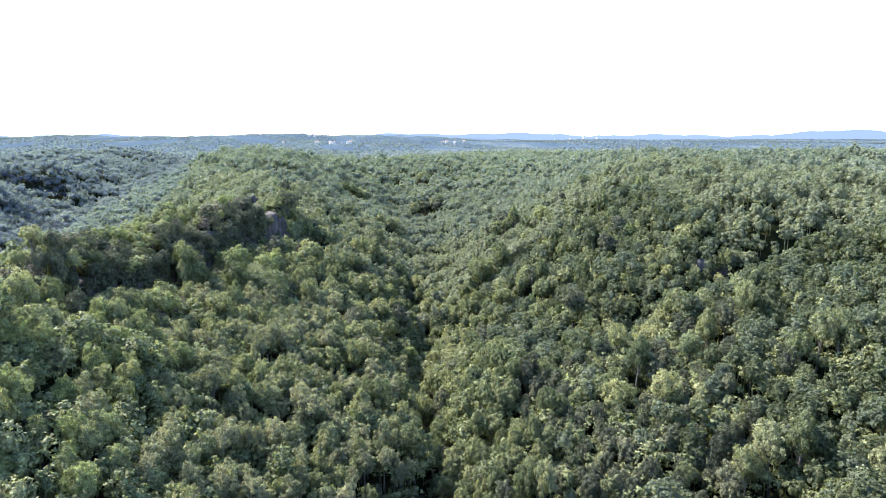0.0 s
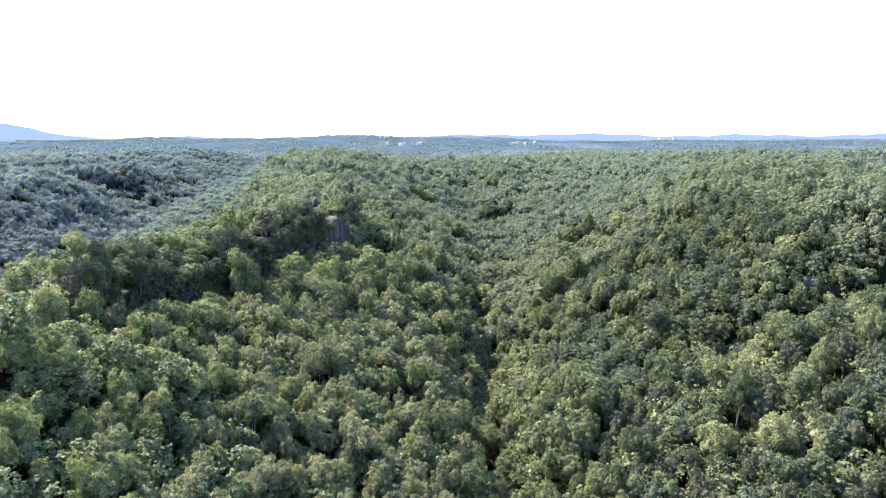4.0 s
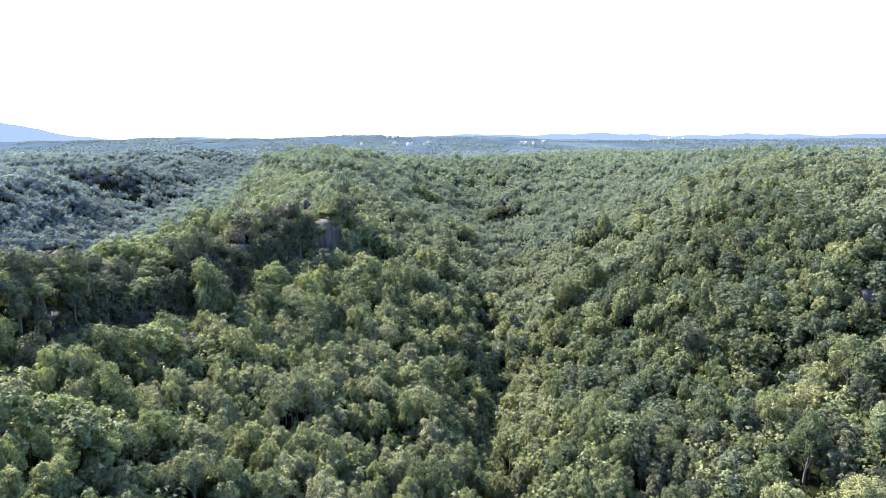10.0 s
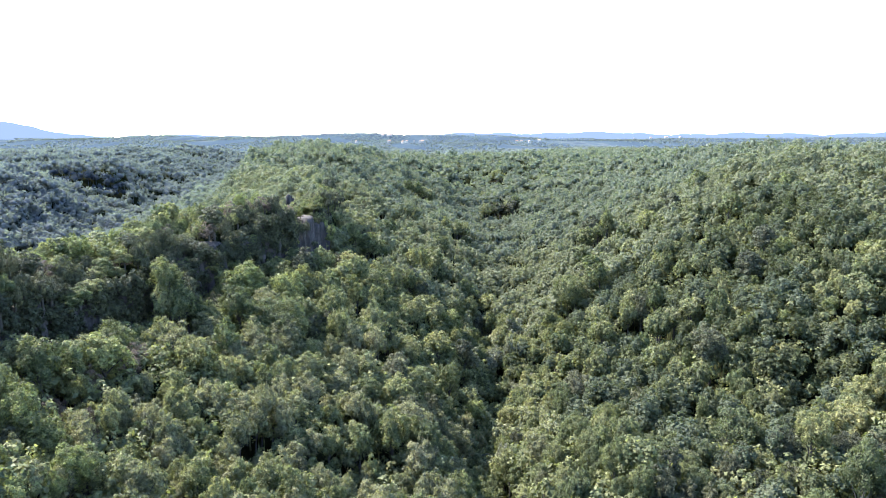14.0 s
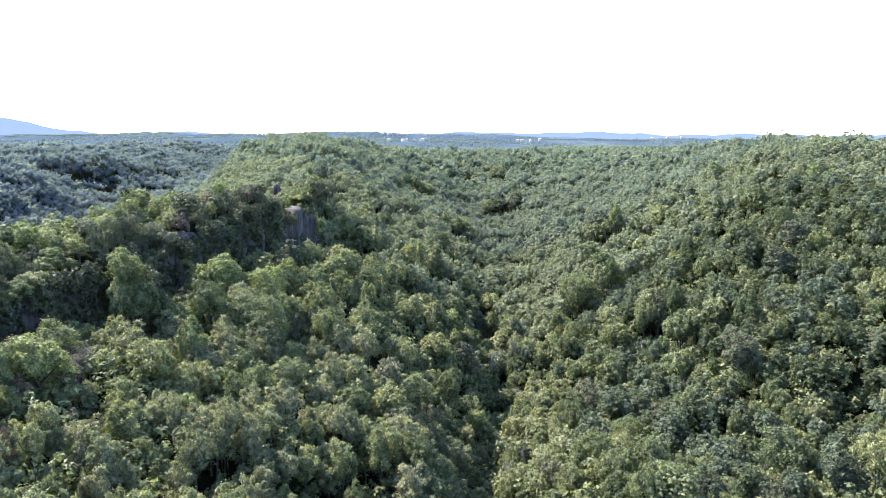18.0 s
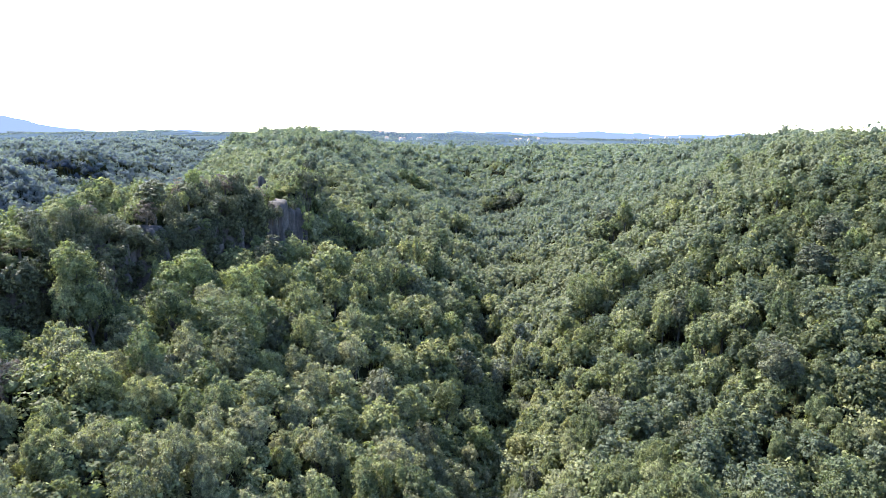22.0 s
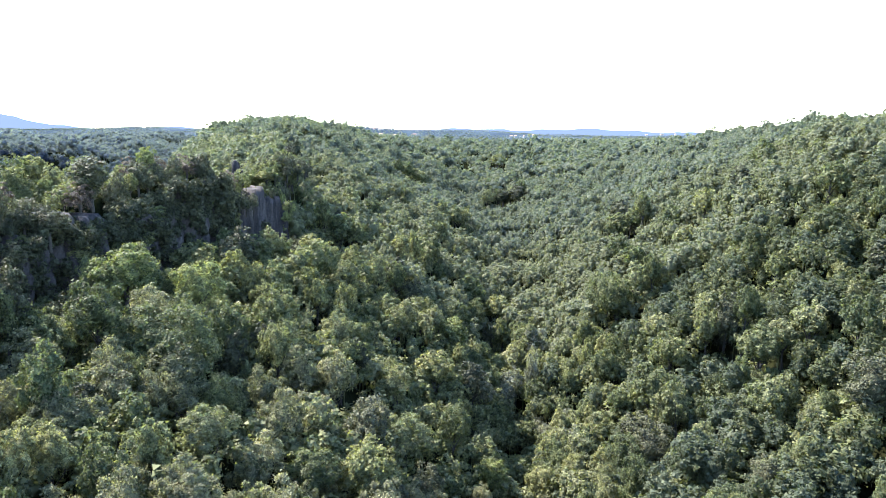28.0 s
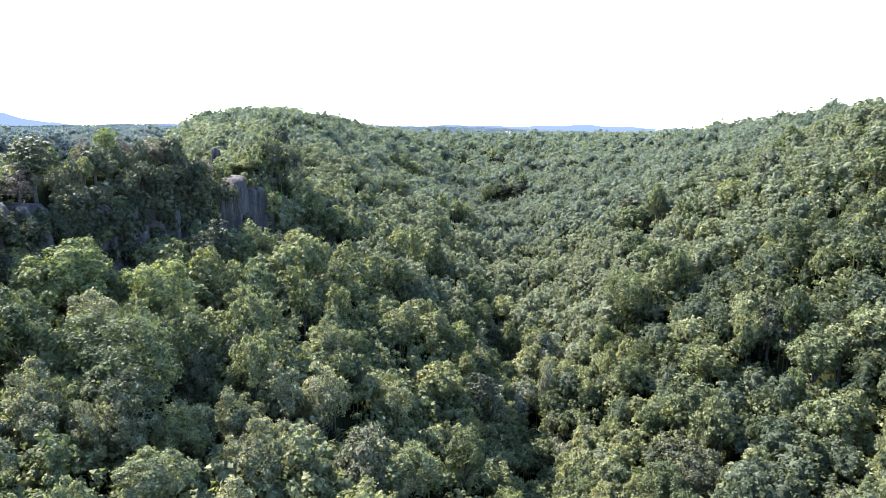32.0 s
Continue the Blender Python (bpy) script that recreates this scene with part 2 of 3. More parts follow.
def cliff_x(y):
    """Where the left wall of the valley breaks off."""
    vx, lx = along(y, VALLEY_X), along(y, LEFT_X)
    return vx - (vx - lx) * 0.94


def rim(x, y):
    """0 to 1: the rim of the cliff, rock raised and trees kept low to fit the camera's view."""
    x, y = np.asarray(x, float), np.asarray(y, float)
    back = cliff_x(y) - x
    return smooth(back / 2.5) * smooth((20 - back) / 14) * smooth((y - 150) / 25) * smooth((276 - y) / 18)


def ground_z(x, y):
    """The forest floor, with the grassy shelf behind the bare rock."""
    return canopy(x, y) - TREE_H + 5.0 * rim(x, y) + swell(x, y, -50.5, 269, 2.0, 9, 4.5, 0.8) + swell(x, y, -41, 261, -6, 7, 6)


def mesh_of(name, verts, tris, quads, mat, rounded=False, soft=0):
    """A mesh from arrays of places, triangles and quads."""
    me = bpy.data.meshes.new(name)
    tris, quads = np.asarray(tris, np.int32).reshape(-1, 3), np.asarray(quads, np.int32).reshape(-1, 4)
    n3, n4 = len(tris), len(quads)
    me.vertices.add(len(verts))
    me.vertices.foreach_set("co", np.asarray(verts, np.float32).ravel())
    me.loops.add(n3 * 3 + n4 * 4)
    me.loops.foreach_set("vertex_index", np.concatenate([tris.ravel(), quads.ravel()]))
    me.polygons.add(n3 + n4)
    me.polygons.foreach_set("loop_start", np.concatenate([np.arange(n3) * 3, n3 * 3 + np.arange(n4) * 4]).astype(np.int32))
    if rounded:
        me.polygons.foreach_set("use_smooth", np.ones(n3 + n4, bool))
    if soft:
        me.polygons.foreach_set("use_smooth", np.arange(n3 + n4) < soft)
    me.update(calc_edges=True)
    me.materials.append(mat)
    return me


# one sheet of ground, close-meshed near the valley and wide-meshed towards the horizon
def spread(n, near, far):
    t = np.linspace(-1, 1, n)
    return np.sinh(t * math.asinh(far / near)) * near


gx, gy = np.meshgrid(spread(261, 60, 4800), spread(261, 60, 4600) + 190, indexing="ij")
gz = ground_z(gx, gy) + 0.5 * waves(gx, gy, 14, 5) * smooth((1500 - np.hypot(gx, gy)) / 500)
idx = np.arange(261 * 261).reshape(261, 261)
cells = np.stack([idx[:-1, :-1], idx[1:, :-1], idx[1:, 1:], idx[:-1, 1:]], -1).reshape(-1, 4)
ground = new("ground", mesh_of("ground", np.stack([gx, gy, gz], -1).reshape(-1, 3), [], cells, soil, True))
tagged(ground, "leaf-littered forest floor of a wooded valley, painted dark for shade", "ground", kind="structure")

# ---------------------------------------------------------------- rock
def block_mesh(seed, wide, deep, high):
    """A weathered upright slab: a faceted block with broken edges."""
    r = np.random.RandomState(seed)
    nx, nz = 7, 8
    V, Q = [], []
    for side in (0, 1):
        for i in range(nx):
            for k in range(nz):
                u, w = i / (nx - 1), k / (nz - 1)
                edge = 1 - 0.35 * abs(2 * u - 1) ** 3
                x = (u - 0.5) * wide * (1 - 0.18 * w) + r.uniform(-0.05, 0.05) * wide
                y = (-0.5 if side == 0 else 0.5) * deep * edge * (1 - 0.3 * w * (side == 0)) + r.uniform(-0.16, 0.16) * deep
                V.append((x, y, w * high * (1 - 0.10 * abs(2 * u - 1) ** 2) + r.uniform(-0.03, 0.03) * high))
    n = nx * nz
    f = lambda i, k: i * nz + k
    for i in range(nx - 1):
        for k in range(nz - 1):
            Q.append((f(i, k), f(i + 1, k), f(i + 1, k + 1), f(i, k + 1)))
            Q.append((n + f(i, k), n + f(i, k + 1), n + f(i + 1, k + 1), n + f(i + 1, k)))
        Q.append((f(i, nz - 1), f(i + 1, nz - 1), n + f(i + 1, nz - 1), n + f(i, nz - 1)))
    for k in range(nz - 1):
        Q.append((f(0, k), f(0, k + 1), n + f(0, k + 1), n + f(0, k)))
        Q.append((f(nx - 1, k), n + f(nx - 1, k), n + f(nx - 1, k + 1), f(nx - 1, k + 1)))
    return mesh_of("rock_slab", np.array(V), [], Q, rock)


SLABS = [block_mesh(40 + k, 1.0, 1.0, 1.0) for k in range(6)]
cliff = new("rock_cliff")
tagged(cliff, "grey weathered tuff cliff under the wooded ridge", "cliff", kind="structure")


def slab(parent, x, y, z0, wide, deep, high, turn, k):
    ob = new("rock_slab", SLABS[k % len(SLABS)])
    ob.parent = parent
    ob.matrix_basis = Matrix.LocRotScale((x, y, z0), Euler((0, 0, turn)), (wide, deep, high))
    return ob


rr = random.Random(5)
# the bare face over the gully


def rock_face(x0, y0, x1, y1, z0, z1, thick, seed):
    """An upright wall of rock with vertical cracks, broken ledges and an uneven top."""
    r = np.random.RandomState(seed)
    nx, nz = 48, 18
    d = np.array([x1 - x0, y1 - y0])
    out = np.array([d[1], -d[0]]) / np.hypot(*d)
    steps = np.repeat(r.uniform(-1.3, 1.3, nx // 4 + 1), 4)[:nx] + np.repeat(r.uniform(-0.35, 0.35, nx // 2 + 1), 2)[:nx]
    ledge = np.repeat(r.uniform(-0.5, 0.5, nz // 3 + 1), 3)[:nz]
    V, Q = [], []
    for i in range(nx):
        u = i / (nx - 1)
        top = z1 + 0.8 * math.sin(u * 9 + seed) + 1.1 * steps[i] - 1.2 * abs(2 * u - 1) ** 5 + r.uniform(-0.3, 0.3)
        for k in range(nz):
            w = k / (nz - 1)
            push = steps[i] * (1 - 0.3 * w) + ledge[k] + r.uniform(-0.22, 0.22) + 1.6 * (1 - w) ** 2 - 1.8 * abs(2 * u - 1) ** 4 - (0.9 if k == nz - 1 else 0)
            p = np.array([x0, y0]) + d * u + out * push
            V.append((p[0] + r.uniform(-0.1, 0.1), p[1] + r.uniform(-0.1, 0.1), z0 + (top - z0) * w))
    n = nx * nz
    for x, y, z in list(V):
        V.append((x - out[0] * thick, y - out[1] * thick, z))
    f = lambda i, k: i * nz + k
    for i in range(nx - 1):
        for k in range(nz - 1):
            Q.append((f(i, k), f(i + 1, k), f(i + 1, k + 1), f(i, k + 1)))
            Q.append((n + f(i, k), n + f(i, k + 1), n + f(i + 1, k + 1), n + f(i + 1, k)))
        Q.append((f(i, nz - 1), f(i + 1, nz - 1), n + f(i + 1, nz - 1), n + f(i, nz - 1)))
    for k in range(nz - 1):
        Q.append((f(0, k), f(0, k + 1), n + f(0, k + 1), n + f(0, k)))
        Q.append((f(nx - 1, k), n + f(nx - 1, k), n + f(nx - 1, k + 1), f(nx - 1, k + 1)))
    return mesh_of("rock_face", np.array(V), [], Q, rock)


face = new("rock_face", rock_face(-45.4, 258.6, -35.4, 269.6, -48, -31.2, 5.0, 3))
face.parent = cliff
face = new("rock_face", rock_face(102, 197, 142, 198, -62, -40.0, 3.5, 8))
face.parent = cliff
# the long shaded wall below the wooded rim
for k, y in enumerate(range(150, 236, 14)):
    ends = [(float(cliff_x(np.array(v))) + 1.6 + 0.9 * math.sin(v * 0.7), v) for v in (y - 0.8, y + 14.8)]
    top = max(float(ground_z(x - 5, v)) for x, v in ends)
    face = new("rock_face", rock_face(*ends[0], *ends[1], top - 17, top - 2.6 + 0.8 * math.sin(k * 2.3), 4.5, 20 + k))
    face.parent = cliff
outcrop = new("rock_outcrop")
tagged(outcrop, "dark upright rock standing out of the wood", "rock")
for k, (dx, dy, w, h) in enumerate([(0, 0, 2.2, 6.9), (0.9, 0.7, 2.2, 5.6)]):
    slab(outcrop, -52.5 + dx, 283 + dy, -31, w, 2.6, h, 0.4 + k, k + 1)
# ---------------------------------------------------------------- trees


def ico(sub):
    bm = bmesh.new()
    bmesh.ops.create_icosphere(bm, subdivisions=sub, radius=1.0)
    v = np.array([p.co[:] for p in bm.verts])
    f = np.array([[p.index for p in q.verts] for q in bm.faces])
    bm.free()
    return v, f


ICO = {s: ico(s) for s in (1, 2)}


def crown_shape(seed, wide, high, clumps, sprays, size, droop=0.25, slim=0.75, thin=1.0, fine=2, wild=0.5, heart_size=0.48):
    """A domed crown, base at 0: a hidden heart, and leaf sprays lying like shingles on rounded clumps all over it. Places and triangles."""
    r = np.random.RandomState(seed)
    rad, mid = wide / 2, high * 0.46
    ax = np.array([rad * r.uniform(0.9, 1.08), rad * r.uniform(0.9, 1.08), high * 0.5])
    iv, itri = ICO[fine]
    heart = iv * ax * heart_size * thin * (1 + r.uniform(-0.16, 0.16, (len(iv), 1))) + (0, 0, mid)
    cen, lr, way = [], [], []
    for k in range(clumps):
        up = 0.98 - 1.5 * (k + 0.5) / clumps
        az = k * 2.39996 + r.uniform(-0.6, 0.6)
        d = np.array((math.cos(az) * math.sqrt(1 - up * up), math.sin(az) * math.sqrt(1 - up * up), up))
        cen.append(d * ax * r.uniform(0.6, 0.94) + (0, 0, mid))
        lr.append(rad * r.uniform(0.17, 0.36) * (26 / clumps) ** 0.3)
        way.append(d)
    lone = int(sprays * 0.26) if clumps else sprays
    d = r.normal(size=(sprays, 3)) + (0, 0, 0.15)
    p = np.zeros((sprays, 3))
    if clumps:
        cen, lr, way = np.array(cen), np.array(lr), np.array(way)
        of = r.choice(clumps, size=sprays - lone, p=lr**2 / (lr**2).sum())
        d[lone:] = d[lone:] * 0.72 + 0.95 * way[of] + (0, 0, 0.3)
    d /= np.linalg.norm(d, axis=1)[:, None]
    p[:lone] = d[:lone] * ax * r.uniform(heart_size, max(0.84, heart_size + 0.1) if clumps else 1.06, (lone, 1)) + (0, 0, mid)
    if clumps:
        p[lone:] = cen[of] + d[lone:] * lr[of][:, None] * r.uniform(0.6, 1.15, (sprays - lone, 1)) * np.where(r.uniform(size=(sprays - lone, 1)) > 0.88, 1.3, 1.0)
    nrm = d + r.normal(size=(sprays, 3)) * wild + (0, 0, 0.15)
    nrm /= np.linalg.norm(nrm, axis=1)[:, None]
    side = np.cross(nrm, r.normal(size=(sprays, 3)))
    side /= np.linalg.norm(side, axis=1)[:, None]
    over = np.cross(nrm, side)
    s = size * r.uniform(0.6, 1.4, (sprays, 1))
    w = s * slim * r.uniform(0.7, 1.3, (sprays, 1))
    tip = p + side * s * 0.6 - nrm * s * droop * 0.6 - (0, 0, 1) * s * droop * 0.5
    leaf = np.stack([p - side * s * 0.35 + over * w * 0.6, tip, p - side * s * 0.35 - over * w * 0.6], 1).reshape(-1, 3)
    return np.concatenate([heart, leaf]), np.concatenate([itri, np.arange(sprays * 3).reshape(sprays, 3) + len(heart)])


def tube(pts, radii, sides=7):
    """A tapered bent tube through points: places and quads."""
    V, Q = [], []
    for i, (p, q) in enumerate(zip(pts, radii)):
        p = Vector(p)
        d = Vector(pts[min(i + 1, len(pts) - 1)]) - Vector(pts[max(i - 1, 0)])
        x = d.orthogonal().normalized()
        y = d.cross(x).normalized()
        for k in range(sides):
            a = k * 2 * math.pi / sides
            V.append(p + x * (math.cos(a) * q) + y * (math.sin(a) * q))
        if i:
            for k in range(sides):
                j = (k + 1) % sides
                Q.append(((i - 1) * sides + k, (i - 1) * sides + j, i * sides + j, i * sides + k))
    return np.array([v[:] for v in V]), np.array(Q)


def trunk_shape(seed, tall, spreadr, girth):
    r = random.Random(seed)
    V, Q, n = [], [], 0
    stem = [(0, 0, -1.2), (r.uniform(-.1, .1), r.uniform(-.1, .1), tall * 0.3), (r.uniform(-.3, .3), r.uniform(-.3, .3), tall * 0.62), (r.uniform(-.5, .5), r.uniform(-.5, .5), tall * 0.74)]
    parts = [tube(stem, [girth * 1.25, girth, girth * 0.6, girth * 0.15], 8)]
    for k in range(5):
        a, z = k * 1.257 + r.uniform(-.4, .4), tall * r.uniform(0.28, 0.5)
        e = spreadr * r.uniform(0.55, 0.8)
        limb = [(0, 0, z), (math.cos(a) * e * 0.5, math.sin(a) * e * 0.5, z + tall * 0.14), (math.cos(a) * e, math.sin(a) * e, z + tall * r.uniform(0.2, 0.34))]
        parts.append(tube(limb, [girth * 0.5, girth * 0.34, girth * 0.1], 5))
    for v, q in parts:
        V.append(v), Q.append(q + n)
        n += len(v)
    return np.concatenate(V), np.concatenate(Q)


# kind: crown width, crown height, total height, clumps, sprays, spray size, droop, slimness, label
KINDS = {
    "oak": (5.0, 5.8, 10.2, 26, 1500, 0.36, 0.25, 0.85, "rounded mid-green oak in the closed wood"),
    "chestnut": (4.8, 6.1, 10.6, 24, 1500, 0.40, 0.35, 0.65, "light green chestnut with long leaf sprays in the closed wood"),
    "evergreen": (4.4, 7.4, 9.8, 28, 1400, 0.34, 0.15, 0.85, "dark evergreen oak standing along the shaded cliff"),
    "hornbeam": (4.6, 5.8, 10.4, 22, 1500, 0.34, 0.20, 0.85, "mid-green hornbeam with a dense domed crown"),
    "ash": (4.7, 6.0, 10.6, 20, 1300, 0.40, 0.40, 0.60, "greyish green ash with a loose crown"),
    "shrub": (3.4, 3.0, 3.0, 12, 600, 0.34, 0.25, 0.75, "low light green shrub between the trees"),
    "ivy": (4.0, 4.2, 4.4, 14, 700, 0.34, 0.25, 0.75, "dark evergreen shrub on the rock and in shaded gaps"),
    "pale": (5.0, 5.6, 9.0, 22, 1500, 0.36, 0.30, 0.75, "pale grey-green willow along the stream gully"),
    "lime": (4.9, 5.9, 9.8, 24, 1500, 0.36, 0.25, 0.80, "bright yellow-green tree standing in full sun"),
    "withered": (3.6, 7.8, 8.8, 18, 1000, 0.36, 0.30, 0.42, "brownish withered tree at the edge of the cliff"),
    "great": (11.0, 10.0, 13.0, 70, 5200, 0.40, 0.25, 0.85, "broad old oak with a wide many-domed crown"),
}
NAMES = {"hornbeam": "hornbeam_tree", "ash": "ash_tree", "shrub": "shrub", "ivy": "evergreen_shrub", "oak": "oak_tree", "chestnut": "chestnut_tree", "evergreen": "evergreen_oak", "pale": "willow_tree", "lime": "lime_tree", "withered": "withered_tree", "great": "oak_tree"}
CROWN_LEAF = {"shrub": "lime", "ivy": "evergreen", "great": "oak"}
VARIANTS = 6
TREES = {}


def make_tree(kind, k, fine):
    wide, high, tall, clumps, sprays, size, droop, slim, label = KINDS[kind]
    seed = 100 * list(KINDS).index(kind) + k
    many, big = ((0.9, 1.2), (1.8, 0.86), (4.2, 0.54))[fine]
    r = random.Random(seed)
    root = new(NAMES[kind])
    root.empty_display_size = 0.5
    v, q = trunk_shape(seed, tall, wide / 2, 0.2 if tall > 4 else 0.07)
    t = new("trunk", mesh_of("trunk", v, [], q, bark, True))
    t.parent = root
    v, t3 = crown_shape(seed, wide * r.uniform(0.9, 1.1), high * r.uniform(0.92, 1.08), clumps + r.randint(-4, 4), int(sprays * many), size * big, droop, slim, 0.5 if kind == "withered" else 1.0)
    v = v + (0, 0, tall - high)
    c = new("crown", mesh_of("crown", v, t3, [], LEAF[CROWN_LEAF.get(kind, kind)]))
    c.parent = root
    tagged(root, label, "shrub" if kind in ("shrub", "ivy") else "tree", "shrubs of the valley wood" if kind in ("shrub", "ivy") else "trees of the valley wood")
    return root


def tree_at(kind, x, y, top=None, wide=None, label="", turn=0.0, pick=0, stretch=1.0, tallest=14.0, girth=1.0):
    """A tree with its own trunk and crown; the first of a variant is made, the others are copies."""
    tall = KINDS[kind][2]
    base = float(ground_z(x, y)) - 0.2
    if top is not None:
        base = max(min(base, top - 4.0), top - tallest)
    sz = stretch * (0.5 + 0.5 * girth) if top is None else (top - base) / tall
    sx = (stretch * girth if top is None else sz) * (1 + 0.18 * math.sin(x * 5.3 + y * 4.1)) if wide is None else wide / KINDS[kind][0]
    away = math.hypot(x, y - 128)
    key = (kind, pick % VARIANTS, 2 if away < 100 else 1 if away < 160 else 0)
    odd = math.sin(x * 3.1 + y * 1.7), math.sin(x * 1.3 - y * 2.9), math.sin(x * 2.3 + y * 3.7)
    m = Matrix.LocRotScale((x, y, base), Euler((odd[0] * 0.07, odd[1] * 0.07, turn)), (sx * (1 + 0.13 * odd[2]), sx * (1 - 0.13 * odd[2]), sz))
    if key not in TREES:
        TREES[key] = make_tree(*key)
        TREES[key].matrix_basis = m
        ob = TREES[key]
    else:
        src = TREES[key]
        made = src.copy()
        scene.collection.objects.link(made)
        for child in src.children:
            c = child.copy()
            scene.collection.objects.link(c)
            c.parent = made
        made.matrix_basis = m
        ob = made
    if label:
        tagged(ob, label)
    return ob


# landmark trees: kind, x, y, top, crown width, label
LANDMARKS = [
    ("great", -13.5, 305, -45.5, 12, "tall round oak standing clear above the gully"),
    ("great", -32.5, 190, -37.5, 13, "broad dark oak towering over its neighbours"),
    ("lime", -43, 202, -32.0, 8.5, "bright round-topped tree below the shaded cliff"),
    ("lime", -36, 207, -35.5, 7.0, "bright round-topped tree below the shaded cliff"),
    ("lime", -50.5, 154, -34.5, 7.0, "bright yellow-green tree among darker ones"),
    ("chestnut", -7, 184, -51.5, 7.5, "dome-shaped chestnut with a full crown"),
    ("chestnut", -53.5, 186, -28.0, 6.5, "pale leafy chestnut standing before the shaded cliff"),
    ("oak", -50.6, 183.5, -33.5, 5.6, "mid-green oak crowding the foot of the cliff"),
    ("evergreen", -51.0, 188, -32.0, 5.0, "dark evergreen oak crowding the foot of the cliff"),
    ("hornbeam", -53.0, 182, -32.5, 4.6, "leafy hornbeam crowding the foot of the cliff"),
    ("pale", 24, 272, -64.0, 7.5, "whitish willow beside the gully"),
    ("pale", 17, 255, -68.5, 6.5, "whitish willow beside the gully"),
    ("pale", 8.5, 237, -64.5, 6.5, "whitish willow beside the gully"),
    ("pale", 22, 254, -65.0, 3.6, "slender silvery willow beside the gully"),
    ("great", -29.5, 318, -35.5, 11, "large dark oak on the slope below the rock"),
    ("lime", -33.5, 287, -34.5, 9, "broad light green tree at the foot of the rock"),
    ("great", 43, 274, -50, 11, "large oak casting a deep shadow"),
    ("oak", 8, 297, -57, 8, "round oak at the edge of the dark hollow"),
    ("evergreen", 66, 353, -40, 9, "dark evergreen oak on the slope"),
    ("evergreen", 90, 238, -27.5, 7, "dark evergreen oak on the sunny slope"),
    ("evergreen", 84, 230, -33, 7, "dark evergreen oak on the sunny slope"),
    ("evergreen", 84, 295, -23, 6, "dark evergreen oak on the sunny slope"),
    ("evergreen", 34.5, 213, -61, 7, "dark evergreen oak in the gully"),
]
HOLLOWS = [(-51, 266, 4.0), (-47, 272, 3.0), (-38.5, 264, 5.0), (-44, 259, 5.5), (-40, 256, 4.5), (-53, 280, 2.0), (78, 180, 3.0), (112, 190, 3.0), (120, 190, 3.0), (128, 190, 3.0)]
for kind, x, y, top, wide, label in LANDMARKS:
    tree_at(kind, x, y, top, wide, label, turn=x, pick=int(abs(x)))
    HOLLOWS.append((x, y, wide * 0.3))
    if wide > 8:
        for j in range(4):
            tree_at("ivy" if j % 2 else "hornbeam", x - 4.5 + 3.0 * j, y - wide * 0.38 - j % 2 * 1.2, turn=x + j, pick=j, stretch=1.2 if j % 2 else 0.55)



# trees that overtop the wood, with a dark gap at their foot
def overtop(kind, x, y, rise, wide, label, k):
    tree_at(kind, x, y, float(canopy(x, y)) + rise, wide, label, turn=k * 1.3, pick=k)
    HOLLOWS.append((x, y, wide * 0.34))
    gx, gy = x + wide * 0.18, y - wide * 0.5 - 1.6
    HOLLOWS.append((gx, gy, 1.3))
    # a dark shrub added in the gap to deepen its shade
    for j in range(1):
        tree_at("ivy", gx + 1.5 * j - 0.7, gy - 0.5 * j, turn=k + j, pick=k + j, stretch=0.8 + 0.2 * j)


TALL = [(-26, 288, 10), (-10, 268, 8), (-4, 300, 9), (18, 304, 9), (64, 346, 10), (36, 494, 13), (8, 389, 11), (-14, 462, 13), (40, 586, 14), (44, 486, 11),
        (-30, 202, 9), (-43, 207, 8), (-24, 210, 8), (7, 235, 8), (40, 227, 9), (46, 236, 8), (58, 226, 8), (-9, 192, 8), (53, 163, 9), (72, 166, 9),
        (101, 320, 10), (72, 376, 10), (31, 211, 8), (-7, 166, 8), (-24, 243, 8), (-55, 217, 8), (22, 272, 8), (76, 300, 9), (92, 268, 8), (62, 200, 9)]
tall_labels = {"oak": "tall dark oak overtopping the wood around it", "evergreen": "tall evergreen oak overtopping the wood around it", "chestnut": "tall full-crowned chestnut overtopping the wood"}
for k, (x, y, wide) in enumerate(TALL):
    kind = ("oak", "evergreen", "oak", "chestnut")[k % 4]
    overtop(kind, x, y, 2.2 + (k * 7 % 5) * 0.3, wide * 0.8, tall_labels[kind], k)
# the dark trees that close each dell on its sunny side
for k, (cx, cy, deep, wide, long) in enumerate(DELLS):
    HOLLOWS.append((cx, cy, wide * 0.55))
    HOLLOWS.append((cx, cy - long * 0.5, wide * 0.45))
    for j, (dx, dy) in enumerate(((-1.05, 0.75), (-0.3, 1.1), (0.5, 1.15), (1.15, 0.85))):
        x, y = cx + dx * wide, cy + dy * long
        kind = ("oak", "evergreen" if cy < 350 else "hornbeam", "oak", "hornbeam")[(k + j) % 4]
        tree_at(kind, x, y, min(float(canopy(cx + dx * 3 * wide, cy + dy * 2.2 * long)), float(canopy(x, y)) + 4.0) + (k + j) % 3 * 0.8 - 0.5, wide * 0.4 + 2.8, tall_labels.get(kind, "dense hornbeam at the edge of a shaded dell"), turn=k + j, pick=k + j, tallest=15.0)
        HOLLOWS.append((x, y, 1.6))
tr = random.Random(77)
